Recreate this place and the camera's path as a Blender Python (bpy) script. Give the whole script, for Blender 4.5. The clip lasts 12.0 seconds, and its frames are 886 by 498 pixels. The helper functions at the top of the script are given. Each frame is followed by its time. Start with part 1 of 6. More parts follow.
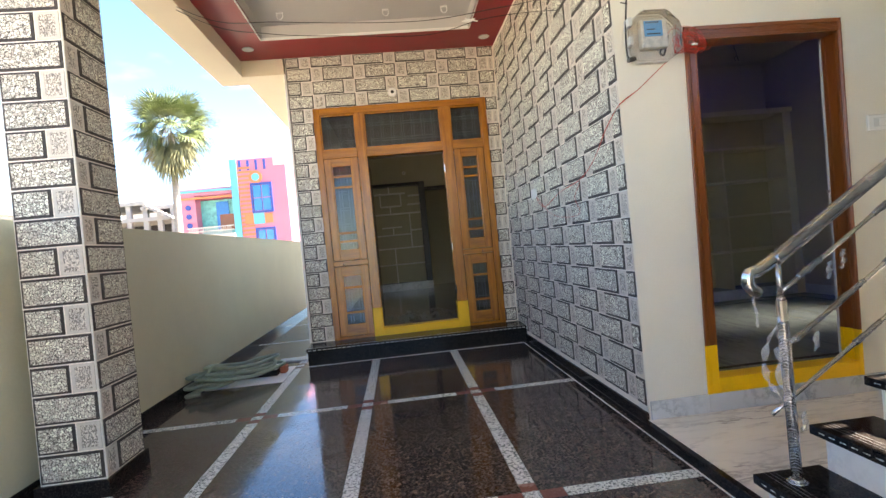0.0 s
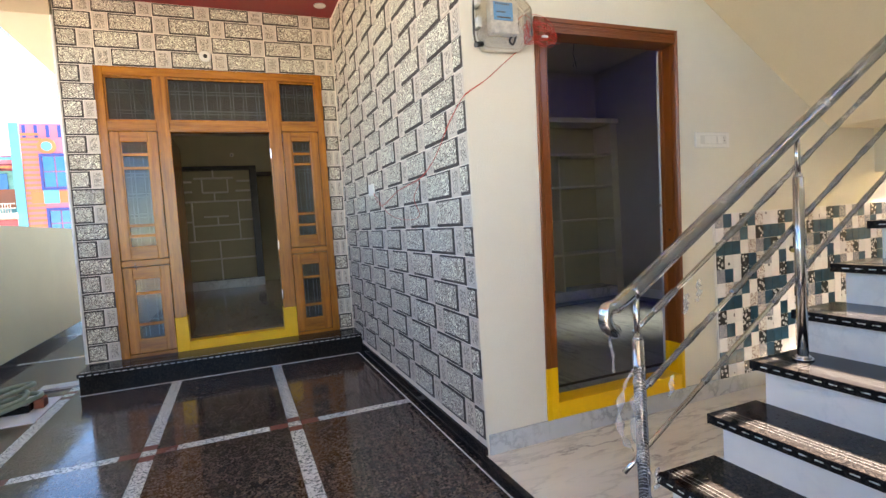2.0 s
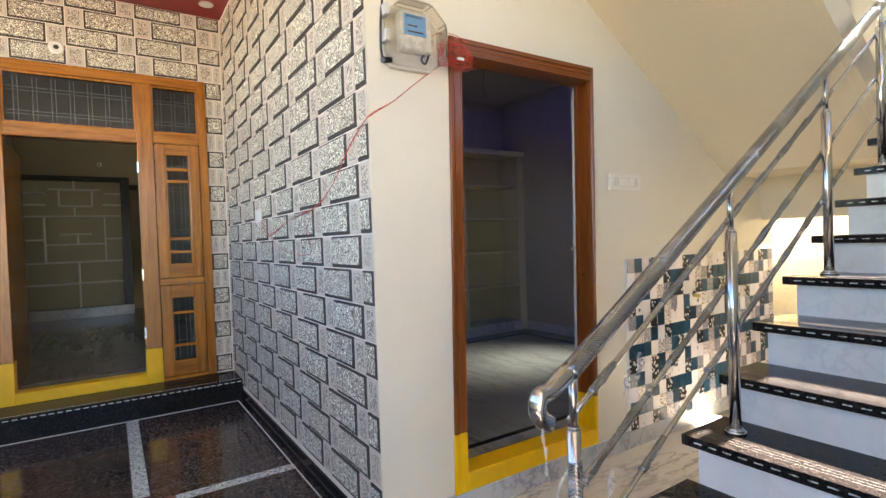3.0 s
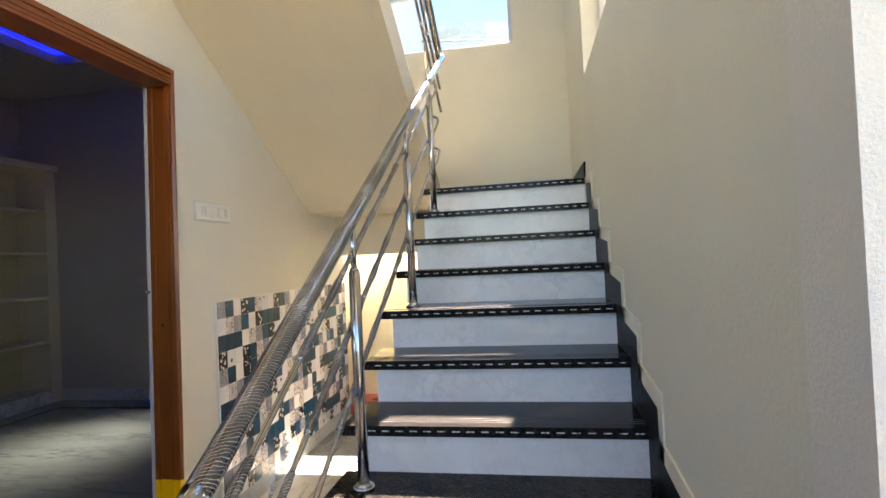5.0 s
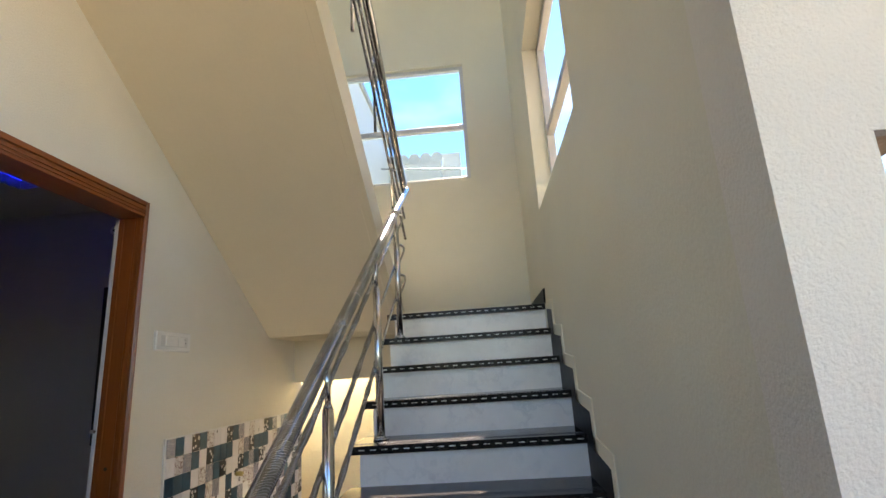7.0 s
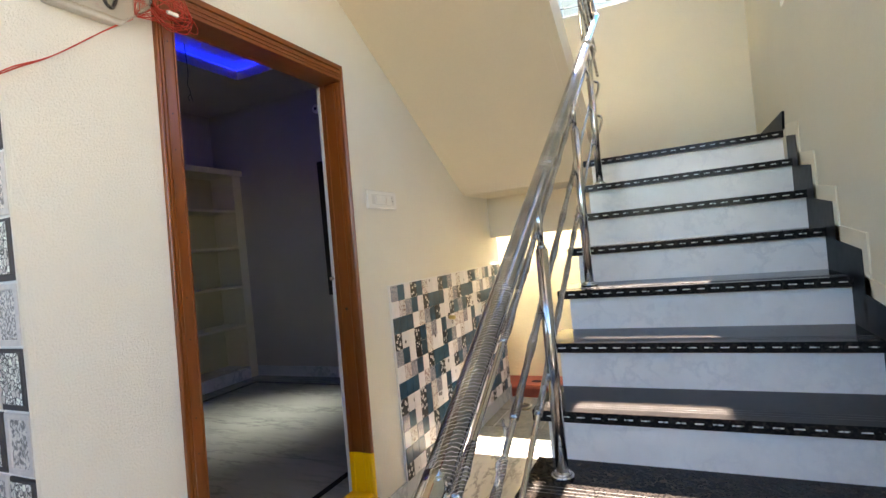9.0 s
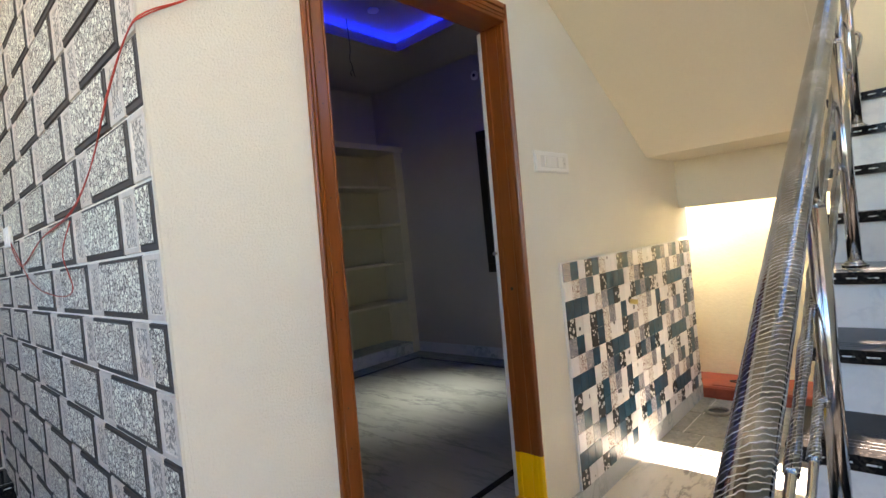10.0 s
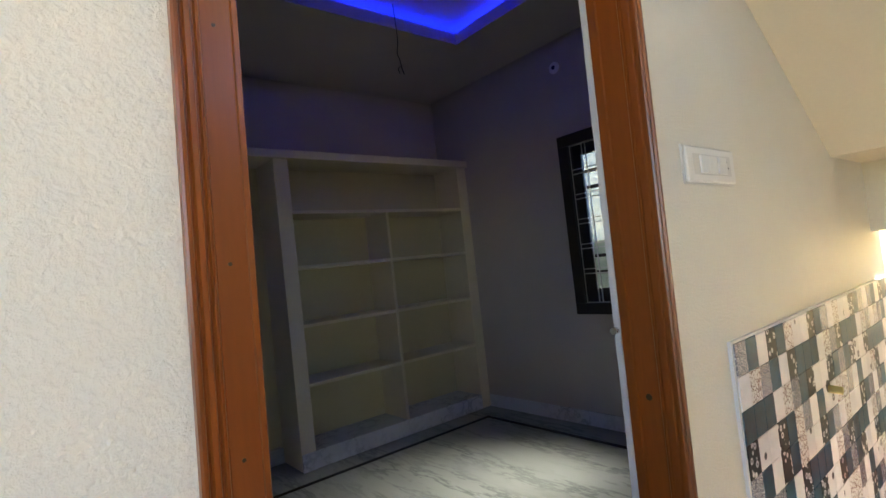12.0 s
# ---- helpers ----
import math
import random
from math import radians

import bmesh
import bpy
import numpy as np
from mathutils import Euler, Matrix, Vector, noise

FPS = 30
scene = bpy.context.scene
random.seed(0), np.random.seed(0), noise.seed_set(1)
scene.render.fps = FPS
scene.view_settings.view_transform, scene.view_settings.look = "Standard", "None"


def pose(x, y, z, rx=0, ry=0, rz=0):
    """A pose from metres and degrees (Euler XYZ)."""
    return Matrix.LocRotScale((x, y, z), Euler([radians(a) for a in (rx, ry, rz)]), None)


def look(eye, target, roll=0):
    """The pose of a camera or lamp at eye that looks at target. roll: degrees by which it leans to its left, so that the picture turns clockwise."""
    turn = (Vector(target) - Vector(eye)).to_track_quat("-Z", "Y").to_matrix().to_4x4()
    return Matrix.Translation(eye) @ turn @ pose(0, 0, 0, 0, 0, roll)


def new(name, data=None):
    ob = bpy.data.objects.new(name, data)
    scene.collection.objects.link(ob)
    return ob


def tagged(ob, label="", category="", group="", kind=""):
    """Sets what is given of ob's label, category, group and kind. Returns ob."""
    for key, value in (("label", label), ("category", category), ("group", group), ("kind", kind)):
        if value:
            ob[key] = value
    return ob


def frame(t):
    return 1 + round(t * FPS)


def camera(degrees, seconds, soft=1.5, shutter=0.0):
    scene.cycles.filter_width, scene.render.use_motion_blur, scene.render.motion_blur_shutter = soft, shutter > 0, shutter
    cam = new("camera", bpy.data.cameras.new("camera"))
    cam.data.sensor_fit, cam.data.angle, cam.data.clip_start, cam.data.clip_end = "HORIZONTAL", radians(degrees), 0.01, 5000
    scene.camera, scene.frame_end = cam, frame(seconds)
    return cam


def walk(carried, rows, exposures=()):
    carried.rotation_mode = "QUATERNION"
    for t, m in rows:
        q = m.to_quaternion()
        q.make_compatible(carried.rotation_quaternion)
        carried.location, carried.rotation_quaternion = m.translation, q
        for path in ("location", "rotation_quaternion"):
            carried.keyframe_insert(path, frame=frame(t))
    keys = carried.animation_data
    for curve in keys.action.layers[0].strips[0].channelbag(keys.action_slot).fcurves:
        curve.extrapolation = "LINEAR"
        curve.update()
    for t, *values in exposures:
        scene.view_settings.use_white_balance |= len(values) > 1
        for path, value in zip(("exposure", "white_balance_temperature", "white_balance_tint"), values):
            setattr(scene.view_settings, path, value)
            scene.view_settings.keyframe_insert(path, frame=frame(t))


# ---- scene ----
cam = camera(82.1, 12.0)
SKY_STRENGTH, SUN_STRENGTH, LED, GLOW = 0.066, 5.0, 1.7, 0.74
PATH = [
    (0, (-0.059, -0.074, 1.235), (0.116, 1.919, 1.218), -5.5),
    (0.5, (-0.036, -0.039, 1.222), (0.203, 1.945, 1.131), -7.0),
    (1, (-0.018, 0.042, 1.216), (0.28, 2.012, 1.047), -7.3),
    (1.5, (0.08, 0.244, 1.274), (0.54, 2.183, 1.101), -6.0),
    (2, (0.194, 0.47, 1.327), (0.942, 2.322, 1.221), -3.8),
    (2.5, (0.298, 0.698, 1.41), (1.251, 2.456, 1.366), -2.7),
    (2.7, (0.319, 0.751, 1.421), (1.331, 2.475, 1.38), -2.5),
    (4.3, (0.671, 1.154, 1.421), (2.371, 2.207, 1.459), -1.6),
    (4.5, (0.653, 1.186, 1.443), (2.484, 1.99, 1.475), -2.1),
    (5, (0.61, 1.202, 1.445), (2.58, 1.545, 1.473), -2.8),
    (5.5, (0.565, 1.231, 1.442), (2.558, 1.38, 1.516), -2.8),
    (6, (0.547, 1.253, 1.467), (2.525, 1.374, 1.74), -3.1),
    (6.5, (0.535, 1.242, 1.503), (2.473, 1.367, 1.982), -3.6),
    (6.7, (0.524, 1.248, 1.507), (2.457, 1.373, 2.006), -3.8),
    (8.3, (0.573, 1.291, 1.463), (2.533, 1.689, 1.473), -3.8),
    (8.5, (0.563, 1.307, 1.461), (2.503, 1.793, 1.453), -4.2),
    (9, (0.654, 1.389, 1.44), (2.465, 2.238, 1.437), -5.5),
    (9.5, (0.825, 1.489, 1.453), (2.435, 2.676, 1.437), -6.1),
    (10, (0.938, 1.645, 1.416), (2.407, 3.002, 1.388), -5.7),
    (10.5, (1.055, 1.918, 1.441), (2.493, 3.309, 1.441), -6.1),
    (11, (1.158, 2.069, 1.464), (2.577, 3.478, 1.495), -6.7),
    (11.5, (1.415, 2.203, 1.48), (2.774, 3.669, 1.549), -6.8),
    (12, (1.638, 2.285, 1.545), (2.906, 3.83, 1.617), -6.3),
]
EXPOSURES = [(0, 3.7, 7500, 14), (2.7, 4.0, 7700, 17), (4.5, 3.88, 7650, 17), (5.5, 3.6, 7650, 16), (6.5, 3.1, 7650, 16), (8.5, 3.92, 7600, 16), (10.5, 3.9, 7650, 16), (12, 3.95, 7500, 15)]
walk(cam, [(t, look(eye, target, roll)) for t, eye, target, roll in PATH], EXPOSURES)

# ---- light ----
SUN_EL = math.atan(1.18)
world = bpy.data.worlds.new("world")
scene.world = world
world.use_nodes = True
wn, wl = world.node_tree.nodes, world.node_tree.links
wn.clear()
sky = wn.new("ShaderNodeTexSky")
sky.sky_type, sky.sun_disc = "NISHITA", False
sky.sun_elevation, sky.sun_rotation = SUN_EL, radians(90)
sky.air_density, sky.dust_density, sky.ozone_density = 0.75, 0.0, 2.0
tc = wn.new("ShaderNodeTexCoord")
cl = wn.new("ShaderNodeTexNoise")
cl.inputs["Scale"].default_value, cl.inputs["Detail"].default_value = 3.0, 8
mp = wn.new("ShaderNodeMapping")
mp.inputs["Scale"].default_value = (1, 1, 2.6)
cr = wn.new("ShaderNodeValToRGB")
cr.color_ramp.elements[0].position, cr.color_ramp.elements[1].position = 0.52, 0.85
cm = wn.new("ShaderNodeMixRGB")
cm.inputs["Color2"].default_value = (2.7, 2.95, 3.3, 1)
wb = wn.new("ShaderNodeBackground")
wb.inputs["Strength"].default_value = SKY_STRENGTH
wo = wn.new("ShaderNodeOutputWorld")
wl.new(tc.outputs["Generated"], mp.inputs["Vector"])
wl.new(mp.outputs["Vector"], cl.inputs["Vector"])
wl.new(cl.outputs["Fac"], cr.inputs["Fac"])
wl.new(cr.outputs["Color"], cm.inputs["Fac"])
hs = wn.new("ShaderNodeHueSaturation")
hs.inputs["Saturation"].default_value = 1.16
wl.new(sky.outputs["Color"], hs.inputs["Color"])
wl.new(hs.outputs["Color"], cm.inputs["Color1"])
wl.new(cm.outputs["Color"], wb.inputs["Color"])
wl.new(wb.outputs["Background"], wo.inputs["Surface"])
sun = new("sun", bpy.data.lights.new("sun", "SUN"))
sun.data.energy, sun.data.angle, sun.data.color = SUN_STRENGTH, radians(0.6), (1.0, 0.95, 0.88)
sun.matrix_world = look((10, 0, 11.8), (0, 0, 0))

# ---- materials ----
def ramp_between(nt, fac, c1, c2, lo=0.35, hi=0.65):
    r = nt.nodes.new("ShaderNodeValToRGB")
    r.color_ramp.elements[0].position, r.color_ramp.elements[1].position = lo, hi
    r.color_ramp.elements[0].color, r.color_ramp.elements[1].color = (*c1, 1), (*c2, 1)
    nt.links.new(fac, r.inputs["Fac"])
    return r.outputs["Color"]


def mix(nt, fac, a, b, kind="MIX"):
    m = nt.nodes.new("ShaderNodeMixRGB")
    m.blend_type = kind
    for v, i in ((fac, "Fac"), (a, "Color1"), (b, "Color2")):
        if isinstance(v, (int, float)):
            m.inputs[i].default_value = v
        elif isinstance(v, tuple):
            m.inputs[i].default_value = (*v, 1)
        else:
            nt.links.new(v, m.inputs[i])
    return m.outputs["Color"]


def coords(nt, stretch=(1, 1, 1), vary=False):
    t = nt.nodes.new("ShaderNodeTexCoord")
    m = nt.nodes.new("ShaderNodeMapping")
    m.inputs["Scale"].default_value = stretch
    nt.links.new(t.outputs["Object"], m.inputs["Vector"])
    if vary:
        o = nt.nodes.new("ShaderNodeObjectInfo")
        a = nt.nodes.new("ShaderNodeVectorMath")
        a.operation = "SCALE"
        a.inputs[0].default_value = (37.0, 91.0, 53.0)
        nt.links.new(o.outputs["Random"], a.inputs["Scale"])
        nt.links.new(a.outputs["Vector"], m.inputs["Location"])
    return m.outputs["Vector"]


def noise_tex(nt, vec, scale, detail=5, rough=0.6):
    n = nt.nodes.new("ShaderNodeTexNoise")
    n.inputs["Scale"].default_value, n.inputs["Detail"].default_value, n.inputs["Roughness"].default_value = scale, detail, rough
    nt.links.new(vec, n.inputs["Vector"])
    return n.outputs["Fac"]


def voro(nt, vec, scale, feature="F1", out="Distance"):
    n = nt.nodes.new("ShaderNodeTexVoronoi")
    n.feature = feature
    n.inputs["Scale"].default_value = scale
    nt.links.new(vec, n.inputs["Vector"])
    return n.outputs[out]


def bump(nt, height, strength, dist=0.01):
    b = nt.nodes.new("ShaderNodeBump")
    b.inputs["Strength"].default_value, b.inputs["Distance"].default_value = strength, dist
    nt.links.new(height, b.inputs["Height"])
    nt.links.new(b.outputs["Normal"], nt.nodes["Principled BSDF"].inputs["Normal"])


def fresh(name, rough=0.5, metal=0.0, spec=0.5):
    m = bpy.data.materials.new(name)
    m.use_nodes = True
    p = m.node_tree.nodes["Principled BSDF"]
    p.inputs["Roughness"].default_value, p.inputs["Metallic"].default_value = rough, metal
    p.inputs["Specular IOR Level"].default_value = spec
    return m, m.node_tree, p


def plain(name, c, rough=0.5, metal=0.0, var=0.12, scale=6.0, bmp=0.0, bscale=60.0, spec=0.5, vary=False, stretch=(1, 1, 1)):
    """Two-scale colour variation, roughness variation and fine relief."""
    m, nt, p = fresh(name, rough, metal, spec)
    v = coords(nt, stretch, vary)
    big, fine = noise_tex(nt, v, scale, 4), noise_tex(nt, v, bscale, 5)
    lo, hi = tuple(x * (1 - var) for x in c), tuple(min(1, x * (1 + var)) for x in c)
    col = mix(nt, 0.25, ramp_between(nt, big, lo, hi), ramp_between(nt, fine, lo, hi))
    nt.links.new(col, p.inputs["Base Color"])
    r = nt.nodes.new("ShaderNodeMapRange")
    r.inputs["To Min"].default_value, r.inputs["To Max"].default_value = max(0.02, rough * 0.8), min(1, rough * 1.2)
    nt.links.new(big, r.inputs["Value"])
    nt.links.new(r.outputs["Result"], p.inputs["Roughness"])
    if bmp:
        bump(nt, fine, bmp)
    return m


def granite(name, base, fleck, fleck2, rough=0.06, scale=120, spec=0.5):
    m, nt, p = fresh(name, rough, 0.0, spec)
    v = coords(nt)
    cells = voro(nt, v, scale, out="Color")
    bw = nt.nodes.new("ShaderNodeRGBToBW")
    nt.links.new(cells, bw.inputs["Color"])
    n = noise_tex(nt, v, 9, 6, 0.7)
    c1 = ramp_between(nt, bw.outputs["Val"], base, fleck, 0.45, 0.95)
    c2 = ramp_between(nt, noise_tex(nt, v, scale * 0.6, 4), base, fleck2, 0.5, 0.75)
    col = mix(nt, 0.5, c1, c2)
    col = mix(nt, ramp_between(nt, n, (0, 0, 0), (0.55, 0.55, 0.55), 0.4, 0.75), col, fleck2)
    nt.links.new(col, p.inputs["Base Color"])
    nt.links.new(ramp_between(nt, noise_tex(nt, v, 2.3, 6, 0.7), (rough * 0.5,) * 3, (rough * 2.4,) * 3), p.inputs["Roughness"])
    return m


def marble(name, base, vein, rough=0.12, scale=1.4, stretch=(1, 3.5, 1), amount=0.8, cover=(0.4, 0.62)):
    m, nt, p = fresh(name, rough)
    v = coords(nt, stretch)
    w = noise_tex(nt, v, scale * 2.2, 9, 0.62)
    a = nt.nodes.new("ShaderNodeMath")
    a.operation = "SUBTRACT"
    a.inputs[1].default_value = 0.5
    b = nt.nodes.new("ShaderNodeMath")
    b.operation = "ABSOLUTE"
    nt.links.new(w, a.inputs[0])
    nt.links.new(a.outputs[0], b.inputs[0])
    veins = ramp_between(nt, b.outputs[0], (amount,) * 3, (0, 0, 0), 0.0, 0.05)
    cloud = ramp_between(nt, noise_tex(nt, v, scale, 5), (0.0,) * 3, (0.5,) * 3, 0.4, 0.8)
    patchy = mix(nt, 1.0, veins, ramp_between(nt, noise_tex(nt, v, scale * 0.8, 3), (0, 0, 0), (1, 1, 1), *cover), "MULTIPLY")
    col = mix(nt, cloud, base, tuple(x * 0.74 for x in base))
    col = mix(nt, patchy, col, vein)
    nt.links.new(col, p.inputs["Base Color"])
    return m


def wood(name, c1, c2, rough=0.28, axis=2):
    m, nt, p = fresh(name, rough)
    st = [16.0, 16.0, 16.0]
    st[axis] = 1.1
    v = coords(nt, tuple(st))
    g = noise_tex(nt, v, 1.6, 7, 0.65)
    f = noise_tex(nt, v, 9.0, 4, 0.6)
    col = mix(nt, 0.3, ramp_between(nt, g, c1, c2, 0.3, 0.7), ramp_between(nt, f, c1, c2, 0.3, 0.7))
    nt.links.new(col, p.inputs["Base Color"])
    p.inputs["Coat Weight"].default_value, p.inputs["Coat Roughness"].default_value = 0.12, 0.15
    bump(nt, f, 0.15, 0.002)
    return m


def metal(name, c, rough):
    m, nt, p = fresh(name, rough, 1.0)
    v = coords(nt)
    nt.links.new(ramp_between(nt, noise_tex(nt, v, 30, 4), tuple(x * 0.9 for x in c), c), p.inputs["Base Color"])
    nt.links.new(ramp_between(nt, noise_tex(nt, v, 14, 4), (rough * 0.6,) * 3, (rough * 1.5,) * 3), p.inputs["Roughness"])
    return m


def glass(name, tint, rough=0.0, alpha=0.25, ior=1.5):
    """A thin pane: mirror gloss over a clear tinted sheet."""
    m, nt, p = fresh(name)
    nt.nodes.remove(p)
    t, g, x = nt.nodes.new("ShaderNodeBsdfTransparent"), nt.nodes.new("ShaderNodeBsdfGlossy"), nt.nodes.new("ShaderNodeMixShader")
    f = nt.nodes.new("ShaderNodeFresnel")
    f.inputs["IOR"].default_value = ior
    k = nt.nodes.new("ShaderNodeMath")
    k.operation, k.inputs[1].default_value = "ADD", alpha
    t.inputs["Color"].default_value, g.inputs["Roughness"].default_value = (*tint, 1), rough
    nt.links.new(f.outputs[0], k.inputs[0])
    nt.links.new(k.outputs[0], x.inputs["Fac"])
    nt.links.new(t.outputs[0], x.inputs[1])
    nt.links.new(g.outputs[0], x.inputs[2])
    nt.links.new(x.outputs[0], nt.nodes["Material Output"].inputs["Surface"])
    return m


def pebble(name, light, dark, scale, rough=0.45):
    """Crazed stone face: pale cells parted by dark joints."""
    m, nt, p = fresh(name, rough)
    v = coords(nt, (1, 1, 1), True)
    e = voro(nt, v, scale, "DISTANCE_TO_EDGE")
    c = voro(nt, v, scale, "F1", "Color")
    bw = nt.nodes.new("ShaderNodeRGBToBW")
    nt.links.new(c, bw.inputs["Color"])
    tone = ramp_between(nt, bw.outputs["Val"], tuple(x * 0.7 for x in light), light, 0.2, 0.8)
    col = mix(nt, ramp_between(nt, e, (1, 1, 1), (0, 0, 0), 0.05, 0.20), tone, dark)
    col = mix(nt, 0.12, col, ramp_between(nt, noise_tex(nt, v, 220, 3), dark, light))
    nt.links.new(col, p.inputs["Base Color"])
    bump(nt, ramp_between(nt, e, (0, 0, 0), (1, 1, 1), 0.0, 0.15), 0.35, 0.003)
    return m


def pitted(name, light, dark, scale, stretch, lo, hi, rough=0.55, relief=0.4):
    """Embossed printed stone: ragged dark pits in a pale face."""
    m, nt, p = fresh(name, rough)
    v = coords(nt, stretch, True)
    f = noise_tex(nt, v, scale, 3, 0.7)
    pit = ramp_between(nt, f, (0, 0, 0), (1, 1, 1), lo, hi)
    col = mix(nt, pit, dark, light)
    col = mix(nt, 0.25, col, ramp_between(nt, noise_tex(nt, v, 11, 4), tuple(x * 0.6 for x in light), light))
    nt.links.new(col, p.inputs["Base Color"])
    if relief:
        bump(nt, pit, relief, 0.002)
    return m


def crazed(name, light, dark, scale):
    """Embossed printed stone: uneven pale cells, ragged dark cracks and specks."""
    m, nt, p = fresh(name, 0.55)
    v = coords(nt, (1, 1, 1), True)
    wob = nt.nodes.new("ShaderNodeTexNoise")
    wob.inputs["Scale"].default_value = 90
    nt.links.new(v, wob.inputs["Vector"])
    ad = nt.nodes.new("ShaderNodeVectorMath")
    ad.operation = "MULTIPLY_ADD"
    ad.inputs[1].default_value = (0.018, 0.018, 0.018)
    nt.links.new(wob.outputs["Color"], ad.inputs[0])
    nt.links.new(v, ad.inputs[2])
    v2 = ad.outputs["Vector"]
    e = voro(nt, v2, scale, "DISTANCE_TO_EDGE")
    bw = nt.nodes.new("ShaderNodeRGBToBW")
    nt.links.new(voro(nt, v2, scale, "F1", "Color"), bw.inputs["Color"])
    cell = ramp_between(nt, e, (0, 0, 0), (1, 1, 1), 0.03, 0.10)
    speck = ramp_between(nt, noise_tex(nt, v, 130, 2, 0.6), (0.08, 0.08, 0.08), (1, 1, 1), 0.35, 0.43)
    face = mix(nt, 1.0, cell, speck, "MULTIPLY")
    tone = ramp_between(nt, bw.outputs["Val"], tuple(x * 0.6 for x in light), tuple(min(1, x * 1.15) for x in light), 0.2, 0.8)
    nt.links.new(mix(nt, face, dark, tone), p.inputs["Base Color"])
    bump(nt, face, 0.5, 0.003)
    return m


def blossom(name, ground, petal, scale, size=0.36):
    """Printed tile: round ringed flowers on a plain ground."""
    m, nt, p = fresh(name, 0.3, 0.0, 0.22)
    d = voro(nt, coords(nt, (1, 1, 1), True), scale)
    disc = ramp_between(nt, d, (1, 1, 1), (0, 0, 0), size, size + 0.04)
    eye = ramp_between(nt, d, (0, 0, 0), (1, 1, 1), size * 0.42, size * 0.5)
    dot = ramp_between(nt, d, (1, 1, 1), (0, 0, 0), size * 0.2, size * 0.26)
    nt.links.new(mix(nt, mix(nt, 1.0, disc, mix(nt, 1.0, eye, dot, "ADD"), "MULTIPLY"), ground, petal), p.inputs["Base Color"])
    return m


def sprig(name, ground, line, scale):
    """Printed tile: thin branching twigs on a pale ground."""
    m, nt, p = fresh(name, 0.3, 0.0, 0.3)
    v = coords(nt, (1, 1, 1), True)
    e = voro(nt, v, scale, "DISTANCE_TO_EDGE")
    twig = ramp_between(nt, e, (1, 1, 1), (0, 0, 0), 0.06, 0.10)
    part_of = ramp_between(nt, noise_tex(nt, v, scale * 0.7, 2), (0, 0, 0), (1, 1, 1), 0.40, 0.48)
    nt.links.new(mix(nt, mix(nt, 1.0, twig, part_of, "MULTIPLY"), ground, line), p.inputs["Base Color"])
    return m


M = {}
M["cream"] = plain("cream_paint", (0.73, 0.70, 0.615), 0.55, var=0.05, scale=1.3, bmp=0.42, bscale=150)
M["skirtcream"] = plain("pale_yellow_cream_edging", (0.84, 0.79, 0.62), 0.4, var=0.06, scale=4)
M["tower"] = plain("olive_cream_plaster", (0.715, 0.69, 0.555), 0.55, var=0.05, scale=1.1, bmp=0.25, bscale=110)
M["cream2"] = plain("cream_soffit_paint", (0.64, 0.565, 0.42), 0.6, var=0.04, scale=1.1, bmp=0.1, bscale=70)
M["boundary"] = plain("boundary_paint", (0.55, 0.52, 0.36), 0.6, var=0.07, scale=1.0, bmp=0.25, bscale=50)
M["yellowwall"] = plain("pale_yellow_paint", (0.80, 0.72, 0.48), 0.7, var=0.06, scale=2, bmp=0.5, bscale=40)
M["white"] = plain("white_paint", (0.78, 0.77, 0.74), 0.5, var=0.04, scale=2)
M["tray"] = plain("grey_white_ceiling", (0.54, 0.52, 0.50), 0.6, var=0.03, scale=1.5)
M["red"] = plain("maroon_paint", (0.27, 0.010, 0.017), 0.4, var=0.08, scale=2)
M["redfloor"] = plain("red_oxide", (0.34, 0.07, 0.035), 0.55, var=0.25, scale=9, bmp=0.3)
M["granite"] = granite("black_granite", (0.017, 0.013, 0.012), (0.34, 0.255, 0.215), (0.125, 0.092, 0.080), 0.07, 95, 0.62)
M["granite_fine"] = granite("polished_black_granite", (0.010, 0.009, 0.009), (0.075, 0.062, 0.055), (0.028, 0.023, 0.021), 0.08, 130, 0.2)
M["granite_fine"].node_tree.nodes["Principled BSDF"].inputs["IOR"].default_value = 1.3
M["strip"] = pitted("speckled_grey_granite", (0.80, 0.84, 0.80), (0.03, 0.07, 0.06), 62, (1, 1, 1), 0.43, 0.50, 0.2, 0.0)
M["skirtblack"] = plain("honed_black_granite", (0.014, 0.012, 0.011), 0.4, var=0.3, scale=30, spec=0.08)
M["groove"] = plain("grey_groove", (0.11, 0.11, 0.11), 0.6, var=0.2)
M["redstrip"] = granite("red_granite", (0.22, 0.09, 0.07), (0.36, 0.18, 0.14), (0.16, 0.05, 0.04), 0.12, 150)
M["line"] = plain("white_joint", (0.7, 0.7, 0.68), 0.6, var=0.2, scale=30)
M["marble"] = marble("streaked_marble", (0.76, 0.72, 0.64), (0.24, 0.22, 0.20), 0.16, 1.3, (1.1, 4.0, 1))
M["roommarble"] = marble("grey_marble_floor", (0.31, 0.325, 0.30), (0.10, 0.11, 0.11), 0.14, 1.0, (4.2, 0.9, 1), 0.65, (0.36, 0.60))
M["skirtmarble"] = marble("pale_marble", (0.56, 0.59, 0.62), (0.25, 0.28, 0.31), 0.2, 3.0, (1, 1, 1))
M["riser"] = marble("white_marble_riser", (0.93, 0.92, 0.87), (0.50, 0.51, 0.52), 0.25, 3.4, (1, 1, 1), 0.28)
